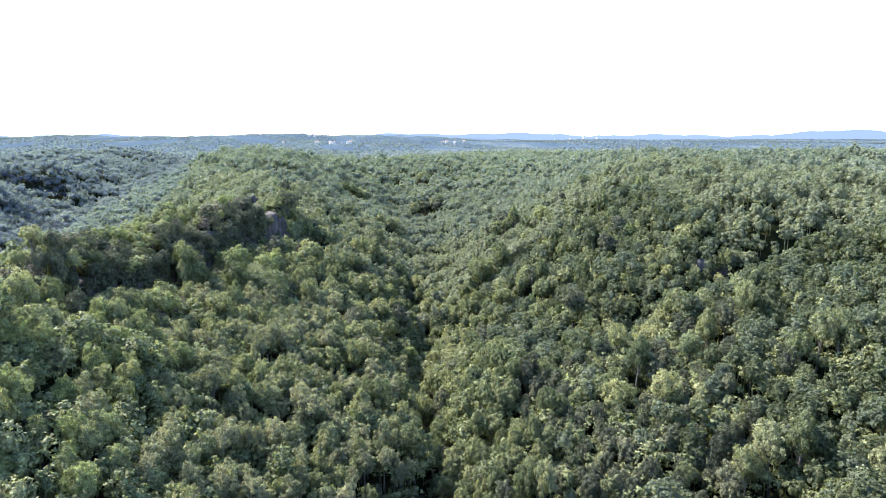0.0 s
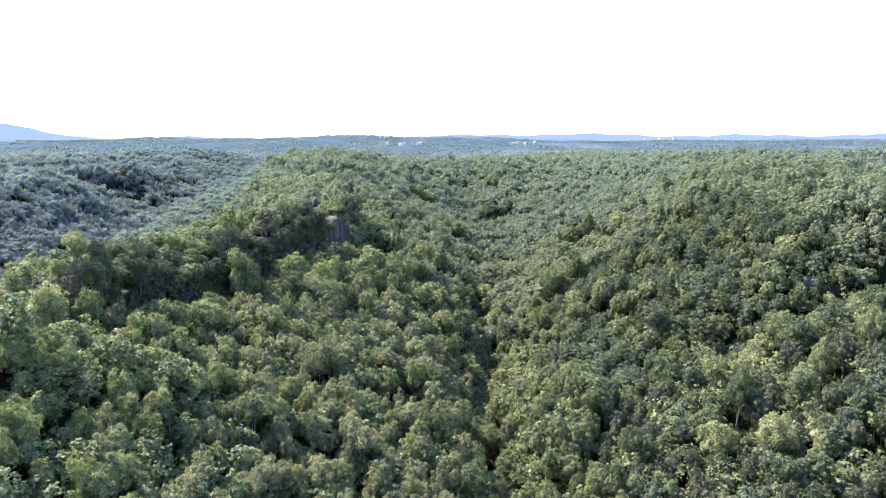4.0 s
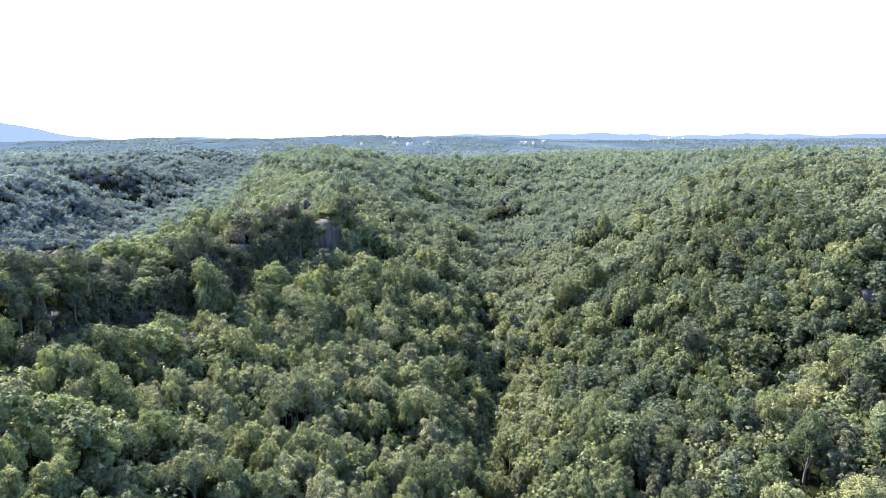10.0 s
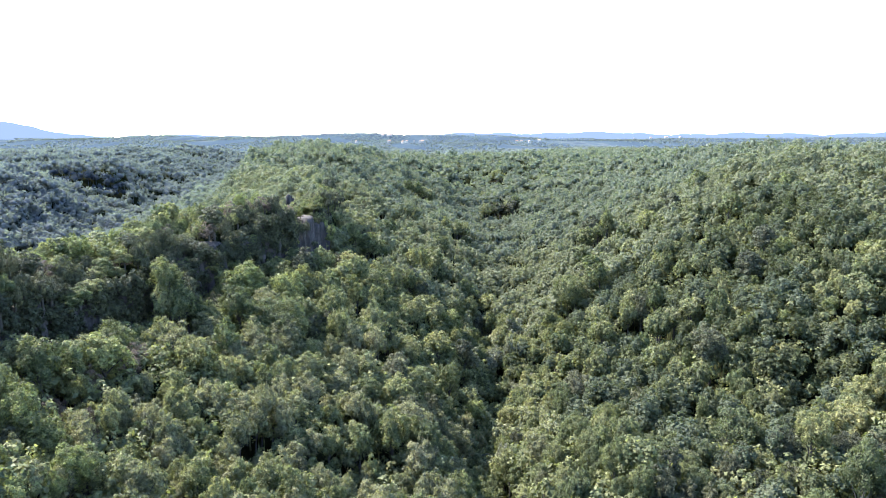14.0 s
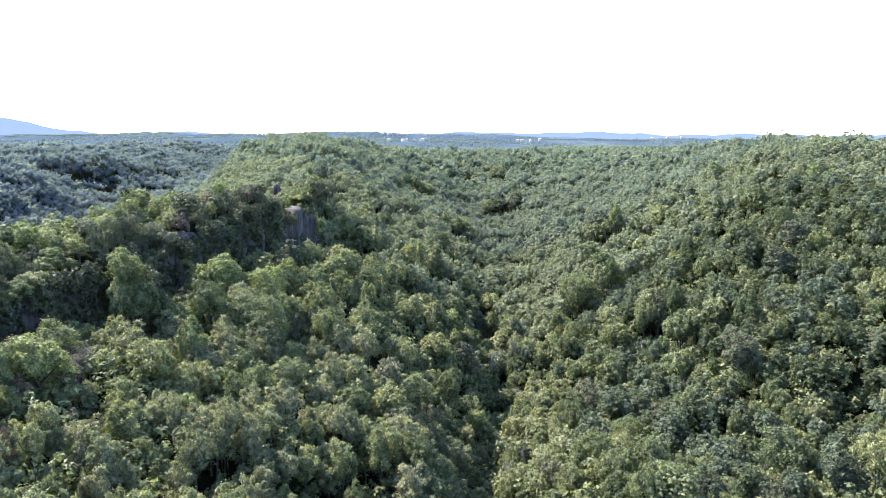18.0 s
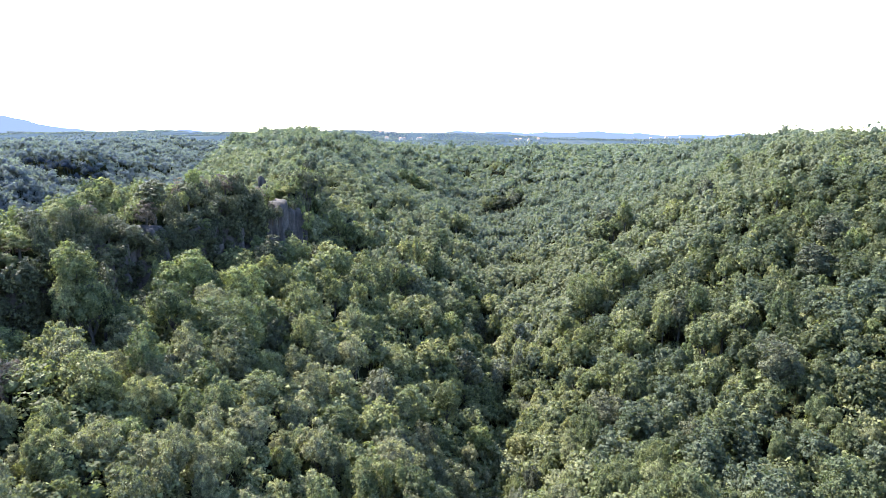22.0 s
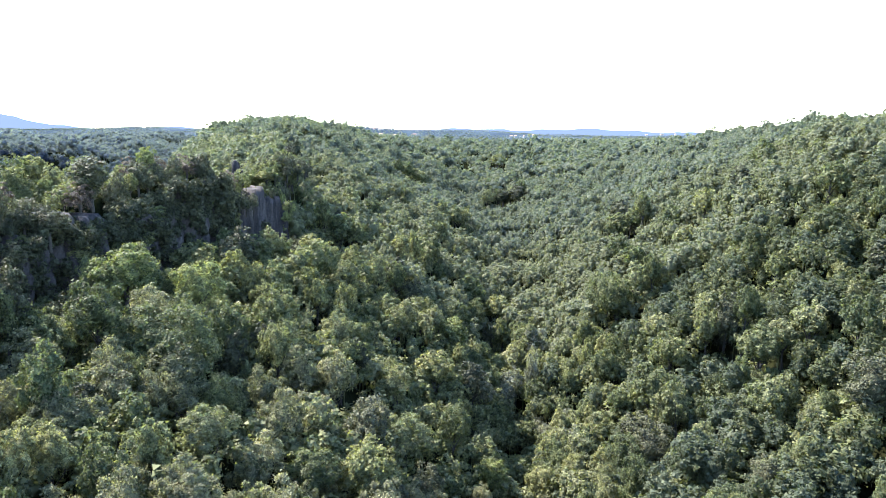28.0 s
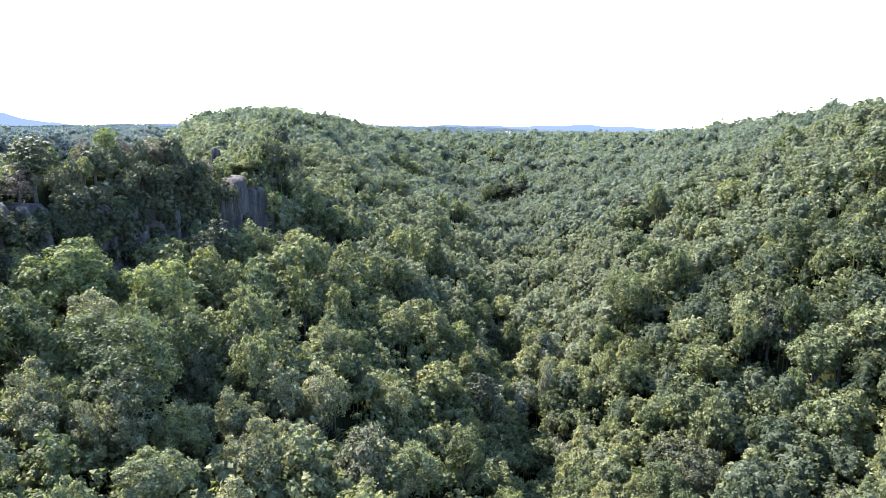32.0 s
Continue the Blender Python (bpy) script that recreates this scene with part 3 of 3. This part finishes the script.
for k in range(46):
    y = tr.uniform(105, 330)
    x = tr.uniform(-40 - 0.1 * y, 50 + 0.2 * y)
    if math.hypot(x + 43, y - 267) < 14 or x < float(cliff_x(np.array(y))) + 14:
        continue
    kind = tr.choice(("oak", "chestnut", "oak", "hornbeam"))
    overtop(kind, x, y, tr.uniform(1.0, 2.4), tr.uniform(4.8, 6.4), tall_labels.get(kind, "tall dense hornbeam overtopping the wood"), k)

rng = np.random.RandomState(11)


def scatter(x0, x1, y0, y1, step):
    """Jittered places on a grid over a rectangle."""
    gx, gy = np.meshgrid(np.arange(x0, x1, step), np.arange(y0, y1, step), indexing="ij")
    gx[:, ::2] += step / 2
    p = np.stack([gx.ravel(), gy.ravel()], 1)
    return p + rng.uniform(-0.49, 0.49, p.shape) * step


def open_ground(p):
    """Places that are no hollow, rock or grass."""
    ok = np.ones(len(p), bool)
    for x, y, q in HOLLOWS:
        ok &= np.hypot(p[:, 0] - x, p[:, 1] - y) > q + 1.2
    return ok


def kind_at(p):
    """Which tree grows where."""
    x, y = p[:, 0], p[:, 1]
    vx, lx = along(y, VALLEY_X), along(y, LEFT_X)
    u = (vx - x) / (vx - lx)
    patch = waves(x, y, 45, 8) + rng.normal(size=len(p)) * 0.55
    out = np.where(patch > 0, "chestnut", "oak").astype(object)
    luck = rng.uniform(size=len(p))
    other = waves(x, y, 30, 9) + rng.normal(size=len(p)) * 0.7
    out[other > 0.55] = "hornbeam"
    out[other < -0.6] = "ash"
    luck2 = rng.uniform(size=len(p))
    out[(x > vx + 14) & (out != "hornbeam") & (luck2 < 0.78)] = "oak"
    out[(x < vx + 6) & (x > -46) & (y < 225) & (luck2 < 0.42)] = "ash"
    out[luck < 0.035] = "lime"
    out[(luck > 0.955) | ((luck > 0.92) & (x > vx + 14))] = "evergreen"
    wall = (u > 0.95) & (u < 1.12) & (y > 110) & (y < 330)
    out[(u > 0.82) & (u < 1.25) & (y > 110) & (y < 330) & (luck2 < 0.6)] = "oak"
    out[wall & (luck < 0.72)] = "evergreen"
    out[(u > 0.98) & (u < 1.5) & (y < 330) & (luck < 0.14)] = "lime"
    brown = np.hypot((x + 57) / 14, (y - 146) / 22) < 1
    out[brown & (luck < 0.7)] = "withered"
    out[(x < -38) & (y < 130) & (luck < 0.4)] = "lime"
    out[(x > 6) & (x < 42) & (y < 205) & (luck2 < 0.75)] = "oak"
    # dark kinds on the near right stand in for a shaded hollow
    out[(x > 26) & (y < 165) & (luck2 < 0.96)] = "oak"
    out[(x > 30) & (y < 160) & (luck2 < 0.72)] = "evergreen"
    gully = np.abs(x - vx) < 6
    out[gully & (luck < 0.15) & (y > 180)] = "pale"
    return out


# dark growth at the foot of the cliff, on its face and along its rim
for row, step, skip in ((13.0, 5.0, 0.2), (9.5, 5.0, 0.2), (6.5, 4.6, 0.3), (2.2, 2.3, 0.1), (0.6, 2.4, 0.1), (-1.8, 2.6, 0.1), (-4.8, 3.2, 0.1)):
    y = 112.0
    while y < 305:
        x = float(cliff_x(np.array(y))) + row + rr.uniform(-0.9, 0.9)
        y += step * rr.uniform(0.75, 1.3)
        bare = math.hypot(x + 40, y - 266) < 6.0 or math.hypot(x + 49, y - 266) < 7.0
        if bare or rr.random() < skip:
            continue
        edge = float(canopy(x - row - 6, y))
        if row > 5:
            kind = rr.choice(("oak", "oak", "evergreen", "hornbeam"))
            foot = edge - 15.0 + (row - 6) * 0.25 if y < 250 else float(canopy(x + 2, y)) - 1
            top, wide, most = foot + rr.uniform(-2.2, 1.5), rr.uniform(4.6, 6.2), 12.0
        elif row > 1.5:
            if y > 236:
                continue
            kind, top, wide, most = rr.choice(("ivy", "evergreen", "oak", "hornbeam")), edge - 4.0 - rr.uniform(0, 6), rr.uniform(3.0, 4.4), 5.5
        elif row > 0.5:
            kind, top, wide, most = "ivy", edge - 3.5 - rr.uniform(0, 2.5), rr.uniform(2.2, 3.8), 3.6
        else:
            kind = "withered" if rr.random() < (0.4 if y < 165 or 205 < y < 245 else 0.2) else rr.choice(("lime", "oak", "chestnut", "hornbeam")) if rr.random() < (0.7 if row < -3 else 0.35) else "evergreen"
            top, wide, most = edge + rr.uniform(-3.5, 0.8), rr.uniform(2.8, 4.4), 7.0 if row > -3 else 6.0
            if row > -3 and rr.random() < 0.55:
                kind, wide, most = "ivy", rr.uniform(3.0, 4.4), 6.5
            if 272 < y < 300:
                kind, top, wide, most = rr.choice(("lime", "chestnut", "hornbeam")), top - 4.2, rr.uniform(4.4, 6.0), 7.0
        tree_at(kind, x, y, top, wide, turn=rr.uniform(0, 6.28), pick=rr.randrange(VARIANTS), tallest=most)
        if row > 5 or row < 0:
            HOLLOWS.append((x, y, 1.3))
# shrubs along the top of the bare rock
for k in range(15):
    x, y = -47.2 + k * 0.8, 259 + k * 0.86
    tree_at("shrub" if k % 3 == 0 else "ivy", x - 0.6 + rr.uniform(-0.5, 0.5), y + rr.uniform(0.2, 1.6), -29.9 + rr.uniform(-1.0, 0.6), rr.uniform(1.5, 2.8), turn=k, pick=k, tallest=3.4)
# ivy and bushes hanging on the face and crowding its foot
for k in range(6):
    u = rr.random()
    x, y = -46 + 10.5 * u + 1.2, 259 + 11 * u - 1.2
    tree_at("ivy" if k % 4 else "shrub", x, y, rr.choice((-33, -36, -38.5, -40)) + rr.uniform(-1, 1), rr.uniform(1.4, 2.8), turn=k, pick=k, tallest=2.6)
for k in range(9):
    tree_at(rr.choice(("oak", "hornbeam", "ash")), -43.5 + k * 1.7 + rr.uniform(-0.5, 0.5), 253.5 + k * 1.5 + rr.uniform(-1, 1), -40.6 - 0.2 * k + rr.uniform(-1.2, 0.8), rr.uniform(3.6, 4.8), turn=k, pick=k, tallest=10.0)
# thicket between the rock and the outcrop
for k in range(16):
    tree_at("shrub" if k % 3 else "ivy", -45.5 + rr.gauss(0, 3.2), 277 + rr.gauss(0, 3.0), turn=k, pick=k, stretch=rr.uniform(0.9, 1.5))
# growth before the overhang of the opposite slope
for k in range(26):
    tree_at("evergreen" if k % 2 else "ivy", 104 + k * 1.5, 192 + rr.uniform(-2.5, 2.5), -44.0 + rr.uniform(-5.5, 1.5), rr.uniform(3.0, 5.0), turn=k, pick=k, tallest=9.0 if k % 2 else 4.5)
# shrubs on the grassy ledge and in the gaps
for k in range(20):
    x, y = -51 + rr.gauss(0, 4.0), 268 + rr.gauss(0, 4.5)
    if x > float(cliff_x(np.array(y))) - 1:
        continue
    tree_at("shrub", x, y, turn=k, pick=k, stretch=rr.uniform(0.35, 0.85))
for hx, hy, hq in ((78, 180, 5), (118, 188, 7)):
    for k in range(16):
        tree_at("ivy", hx + rr.gauss(0, hq * 0.6), hy + rr.gauss(0, hq * 0.6), turn=k * 2.2, pick=k, stretch=rr.uniform(0.5, 1.25))

for k in range(110):
    x, y = rr.uniform(-60, 95), rr.uniform(110, 250)
    tree_at("shrub", x, y, turn=k * 1.7, pick=k, stretch=rr.uniform(0.7, 1.3))

# the wood nearest to the flight: every tree a thing of its own
def growth(x, y):
    """How wide the crowns are: small on the slopes and the near spur, larger in the valley bottom."""
    return 0.72 + 0.28 * smooth((y - 140) / 40) * smooth((32 - x) / 30)


near = scatter(-95, 110, 52, 268, 3.1)
cx = near[:, 0]
near_keep = rng.uniform(size=len(near)) < 0.96 * (0.72 / growth(near[:, 0], near[:, 1])) ** 2
near = near[open_ground(near) & near_keep & (np.abs(cx) < 26 + 0.62 * near[:, 1])]
order = np.argsort(np.hypot(near[:, 0] * 0.9, near[:, 1] - 145))
near = near[order]
kinds = kind_at(near)
count = {}
rest_mid = []
for i, (p, kind) in enumerate(zip(near, kinds)):
    if count.get(kind, 0) >= (190 if kind == "oak" else 255):
        rest_mid.append(p)
        continue
    count[kind] = count.get(kind, 0) + 1
    tree_at(kind, p[0], p[1], turn=rng.uniform(0, 6.28), pick=rng.randint(VARIANTS), stretch=float(np.clip(rng.normal(0.97, 0.14), 0.6, 1.4)) * (1 - 0.4 * float(rim(p[0], p[1]))), girth=float(growth(p[0], p[1])))


# the wood beyond, too many trees to count
def wood(name, places, shapes, mat, label, zs=None, category="forest"):
    """One joined mesh of many trees from a few shapes."""
    n = 0
    V, T3 = [], []
    pick = rng.randint(len(shapes), size=len(places))
    if zs is None:
        zs = ground_z(places[:, 0], places[:, 1]) - 0.3
    for k, (v, t3) in enumerate(shapes):
        sel = np.flatnonzero(pick == k)
        if not len(sel):
            continue
        a, s = rng.uniform(0, 6.28, len(sel)), rng.uniform(0.8, 1.22, len(sel)) * (1 - 0.4 * rim(places[sel, 0], places[sel, 1])) * (0.96 + 0.2 * waves(places[sel, 0], places[sel, 1], 17, 61))
        sw = s * rng.uniform(0.9, 1.2, len(sel))
        ca, sa = np.cos(a) * sw, np.sin(a) * sw
        x = v[None, :, 0] * ca[:, None] - v[None, :, 1] * sa[:, None] + places[sel, 0][:, None]
        y = v[None, :, 0] * sa[:, None] + v[None, :, 1] * ca[:, None] + places[sel, 1][:, None]
        z = v[None, :, 2] * s[:, None] + zs[sel][:, None]
        V.append(np.stack([x, y, z], -1).reshape(-1, 3))
        off = (np.arange(len(sel)) * len(v))[:, None, None] + n
        T3.append((t3[None] + off).reshape(-1, 3))
        n += len(sel) * len(v)
    ob = new(name, mesh_of(name, np.concatenate(V), np.concatenate(T3), [], mat))
    return tagged(ob, label, category, kind="stuff")


def low_tree(seed, wide, tall, clumps, sprays, size, slim=0.8, fine=1, wild=0.32, heart_size=0.58):
    v, t3 = crown_shape(seed, wide, tall * 0.58, clumps, sprays, size, slim=slim, fine=fine, wild=wild, heart_size=heart_size)
    v = v + (0, 0, tall * 0.42)
    s = np.array([(math.cos(a) * q, math.sin(a) * q, z) for z, q in ((-1.0, 0.15), (tall * 0.6, 0.09)) for a in (0, 2.1, 4.2)])
    q = np.array([(0, 1, 4), (0, 4, 3), (1, 2, 5), (1, 5, 4), (2, 0, 3), (2, 3, 5)]) + len(v)
    return np.concatenate([v, s]), np.concatenate([t3, q])


MID = [low_tree(900 + k, 3.8, 10.0, 11, 340, 0.47, heart_size=0.52) for k in range(16)]
FAR = [low_tree(950 + k, 4.1, 10.0, 7, 130, 0.62, heart_size=0.56) for k in range(14)]
FARTHER = [low_tree(960 + k, 6.2, 10.2, 4, 56, 1.3) for k in range(10)]
SOFT = [low_tree(970 + k, 6.2, 10.4, 6, 90, 0.95, heart_size=0.66) for k in range(10)]
TINY = [low_tree(980 + k, 12.0, 9.0, 0, 10, 2.6) for k in range(6)]


def in_view(p, margin=30.0):
    return (p[:, 1] > 50) & (p[:, 0] > -margin - 0.62 * p[:, 1]) & (p[:, 0] < margin + 0.82 * p[:, 1])


def in_near(p):
    return (p[:, 0] > -95) & (p[:, 0] < 110) & (p[:, 1] > 52) & (p[:, 1] < 268) & (np.abs(p[:, 0]) < 26 + 0.62 * p[:, 1])


def in_mid(p):
    return in_view(p) & (np.hypot(p[:, 0], p[:, 1] - 110) < 265)


# undergrowth that closes the floor between the trunks
LOW = [low_tree(930 + k, 4.4, 6.4, 8, 320, 0.42, heart_size=0.46) for k in range(8)]
low = scatter(-100, 120, 56, 300, 3.4)
low = low[(np.abs(low[:, 0]) < 30 + 0.62 * low[:, 1]) & (np.hypot(low[:, 0] + 42, low[:, 1] - 262) > 7.5)]
for cx, cy, deep, wide, long in DELLS:
    low = low[np.hypot((low[:, 0] - cx) / wide, (low[:, 1] - cy) / long) > 0.7]
wood("undergrowth", low, LOW, LEAF["oak"], "dark green undergrowth between the trunks")

mid = scatter(-200, 260, 52, 400, 3.3)
mid = mid[in_mid(mid) & ~in_near(mid) & open_ground(mid)]
REST = [low_tree(910 + k, 3.6, 9.6, 18, 900, 0.34, fine=2, wild=0.4, heart_size=0.48) for k in range(12)]
rest = np.array(rest_mid).reshape(-1, 2)
rise = rest[:, 0] - along(rest[:, 1], VALLEY_X) + 16 * waves(rest[:, 0], rest[:, 1], 24, 73) + rng.normal(size=len(rest)) * 9
steep, light = rise > 30, rng.uniform(size=len(rest)) < 0.4
wood("woodland", rest[(rise <= 12) & light], REST, LEAF["hornbeam"], "light green deciduous wood in the valley bottom")
wood("woodland", rest[(rise <= 12) & ~light], REST, LEAF["oak"], "mid-green deciduous wood in the valley bottom")
wood("woodland", rest[(rise > 12) & (~steep | light)], REST, LEAF["slope"], "green oak wood at the foot of the slope")
wood("woodland", rest[steep & ~light], REST, LEAF["shade_oak"], "oak wood on the slope, painted dark for shade")
sunny = mid[:, 0] > along(mid[:, 1], VALLEY_X) + 22 + 26 * waves(mid[:, 0], mid[:, 1], 40, 71) + rng.normal(size=len(mid)) * 16
wood("woodland", mid[~sunny], MID, LEAF["mixed"], "mixed green deciduous wood covering the valley slopes")
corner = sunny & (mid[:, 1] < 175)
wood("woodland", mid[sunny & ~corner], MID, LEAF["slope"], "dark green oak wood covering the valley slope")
wood("woodland", mid[corner], MID, LEAF["shade_oak"], "oak wood on the foot of the slope, painted dark for shade")

far = np.concatenate([scatter(-420, 500, 60, 560, 3.7), scatter(-80, 900, 560, 1150, 7.2), scatter(-700, -80, 560, 900, 5.6), scatter(-900, -80, 900, 1150, 7.2)])
valley = far[:, 0] < along(far[:, 1], LEFT_X) - 60 + 30 * waves(far[:, 0], far[:, 1], 60, 41)
ok = in_view(far, 60) & open_ground(far) & ~in_near(far) & ~in_mid(far)
hill = far[ok & ~valley]
wood("far_woodland", hill[hill[:, 1] < 520], FAR, LEAF["hill"], "mixed green wood on the far slopes")
wood("far_woodland", hill[hill[:, 1] >= 520], FARTHER, LEAF["hill"], "mixed green wood on the plateau beyond the valley")
side = far[ok & valley]
# the two banks are told apart by sun, shade and haze painted in their leaves
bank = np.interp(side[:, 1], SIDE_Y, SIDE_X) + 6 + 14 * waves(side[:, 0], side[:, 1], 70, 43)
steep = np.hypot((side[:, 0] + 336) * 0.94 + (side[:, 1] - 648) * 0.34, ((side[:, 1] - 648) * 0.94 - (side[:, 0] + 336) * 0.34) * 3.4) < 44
wood("side_valley_woodland", side[(side[:, 0] > bank) & ~steep], SOFT, LEAF["haze_lit"], "wood on the sunny bank of the side valley, tinted light for sun and haze")
wood("side_valley_woodland", side[(side[:, 0] <= bank) & ~steep], SOFT, LEAF["haze_blue"], "wood on the shaded bank of the side valley, tinted haze blue")
wood("side_valley_woodland", side[steep], SOFT, LEAF["haze_shade"], "wood on a steep step of the side valley, painted dark for shade")
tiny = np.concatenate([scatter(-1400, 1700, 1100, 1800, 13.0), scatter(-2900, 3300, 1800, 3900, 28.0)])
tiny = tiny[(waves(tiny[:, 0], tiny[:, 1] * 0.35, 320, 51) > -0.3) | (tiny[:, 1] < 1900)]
wood("distant_woodland", tiny[in_view(tiny, 100)], TINY, LEAF["haze_blue"], "distant wood on the plateau, tinted haze blue")
behind = scatter(-190, 230, -110, 470, 4.7)
outer = ~in_view(behind, 60) & ((behind[:, 1] < 51) | (np.abs(behind[:, 0]) > 110))
outer |= (behind[:, 1] < 56) & (behind[:, 1] > 20) & (np.abs(behind[:, 0]) < 140)
wood("surrounding_woodland", behind[outer], FARTHER, LEAF["mixed"], "mixed green wood around the valley")

# ivy hanging over the shaded wall
IVY = [crown_shape(990 + k, 2.6, 3.0, 8, 240, 0.36, 0.6, 0.8, fine=1) for k in range(8)]
hang_y = rng.uniform(149, 250, 620)
hang_x = cliff_x(hang_y) + 1.9 + 0.9 * np.sin(hang_y * 0.7) + rng.uniform(-0.7, 0.9, len(hang_y))
hang_z = ground_z(hang_x - 7, hang_y) - 1.6 - 13.5 * rng.uniform(0, 1, len(hang_y)) ** 1.1
bunch = waves(hang_y * 1.0, hang_z * 1.6, 9, 83) > -0.55
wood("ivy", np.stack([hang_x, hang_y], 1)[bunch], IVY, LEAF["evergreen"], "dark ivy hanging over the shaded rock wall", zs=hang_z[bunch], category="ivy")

# dry grass on the ledge above the rock and on a few bare spots
straw, nt_, b_ = material("dry_grass", 0.9)
nt_.links.new(ramp(nt_, noise_node(nt_, 0.5, 4), [(0.3, (0.10, 0.13, 0.035)), (0.55, (0.17, 0.18, 0.06)), (0.72, (0.26, 0.22, 0.11))]), b_.inputs["Base Color"])


def grass(cx, cy, rx, ry, num, label):
    px, py = cx + rng.normal(size=num) * rx, cy + rng.normal(size=num) * ry
    ok = (px < cliff_x(py) - 2.0) & (py > px * 1.1 + 318)
    px, py = px[ok], py[ok]
    pz, a = ground_z(px, py), rng.uniform(0, 6.28, len(px))
    w, h = rng.uniform(0.06, 0.16, len(px)), rng.uniform(0.15, 0.5, len(px))
    lean = rng.normal(size=(len(px), 2)) * 0.25
    v = np.stack([np.stack([px - np.cos(a) * w, py - np.sin(a) * w, pz - 0.1], -1), np.stack([px + np.cos(a) * w, py + np.sin(a) * w, pz - 0.1], -1),
                  np.stack([px + lean[:, 0], py + lean[:, 1], pz + h], -1)], 1).reshape(-1, 3)
    ob = new("grass", mesh_of("grass", v, np.arange(len(v)).reshape(-1, 3), [], straw))
    tagged(ob, label, "grass", kind="stuff")


grass(-50.5, 268, 4.5, 5, 9000, "yellowish dry grass on the ledge above the rock face")

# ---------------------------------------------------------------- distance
# hills have no lit surface: an even blue glow stands in for haze
haze, nt_, b_ = material("haze_glow", 1.0)
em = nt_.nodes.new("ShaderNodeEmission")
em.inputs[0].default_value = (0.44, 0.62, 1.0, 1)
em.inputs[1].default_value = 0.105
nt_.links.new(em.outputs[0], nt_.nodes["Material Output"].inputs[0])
az = np.radians(np.linspace(-75, 75, 241))
deg = np.degrees(az)
high = 8 + 6 * np.sin(deg * 0.55 + 1) + 4 * np.sin(deg * 1.7) + 2 * np.sin(deg * 4.1)
high = high + 420 * smooth((-26.6 - deg) / 26) + 26 * np.exp(-((deg - 38) / 5) ** 2) + 14 * np.exp(-((deg - 8) / 9) ** 2)
ring = 4550.0
base = np.stack([ring * np.sin(az), ring * np.cos(az), -90 + 0 * az], -1)
crest = np.stack([ring * np.sin(az), ring * np.cos(az), high + 4], -1)
back = np.stack([(ring + 60) * np.sin(az), (ring + 60) * np.cos(az), -90 + 0 * az], -1)
n = len(az)
k = np.arange(n - 1)
walls = np.concatenate([np.stack([k, k + 1, n + k + 1, n + k], -1), np.stack([n + k, n + k + 1, 2 * n + k + 1, 2 * n + k], -1)])
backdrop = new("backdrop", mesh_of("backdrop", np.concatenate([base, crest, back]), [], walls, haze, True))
tagged(backdrop, "mountain and hills on the horizon, glowing haze blue", "distant hills", kind="structure")

plaster, nt_, b_ = material("pale_plaster", 0.9)
nt_.links.new(ramp(nt_, noise_node(nt_, 0.4, 3), [(0.3, (0.16, 0.155, 0.15)), (0.7, (0.24, 0.23, 0.215))]), b_.inputs["Base Color"])
tiles, nt_, b_ = material("roof_tiles", 0.9)
nt_.links.new(ramp(nt_, noise_node(nt_, 0.6, 3), [(0.3, (0.22, 0.12, 0.08)), (0.7, (0.34, 0.20, 0.14))]), b_.inputs["Base Color"])


def farmhouse():
    root = new("farmhouse")
    w, d, h, e = 5.5, 3.8, 4.2, 0.4
    v = [(-w, -d, -3), (w, -d, -3), (w, d, -3), (-w, d, -3), (-w, -d, h), (w, -d, h), (w, d, h), (-w, d, h), (-w, 0, h + 2.4), (w, 0, h + 2.4)]
    wall = new("wall", mesh_of("wall", np.array(v), [(4, 8, 7), (5, 6, 9)], [(0, 1, 5, 4), (1, 2, 6, 5), (2, 3, 7, 6), (3, 0, 4, 7)], plaster))
    wall.parent = root
    r = [(-w - e, -d - e, h - 0.3), (w + e, -d - e, h - 0.3), (w + e, 0, h + 2.6), (-w - e, 0, h + 2.6), (w + e, d + e, h - 0.3), (-w - e, d + e, h - 0.3)]
    r = r + [(x, y, z + 0.3) for x, y, z in r]
    roof = new("roof", mesh_of("roof", np.array(r), [], [(0, 3, 2, 1), (3, 5, 4, 2), (6, 7, 8, 9), (9, 8, 10, 11), (0, 1, 7, 6), (4, 5, 11, 10)], tiles))
    roof.parent = root
    return tagged(root, "pale farmhouse with a red tiled roof on the far plateau", "house", "farmhouses on the plateau")


house = None
hr = random.Random(9)
for cx, cy, num in ((-140, 2500, 7), (-330, 3500, 6), (300, 2900, 5), (1150, 3500, 5)):
    for k in range(num):
        x, y = cx + hr.gauss(0, 90), cy + hr.gauss(0, 60)
        m = pose(x, y, float(canopy(x, y)) - 2.0, 0, 0, hr.uniform(0, 180))
        if house is None:
            house = farmhouse()
            house.matrix_basis = m
        else:
            copy_thing(house, m)
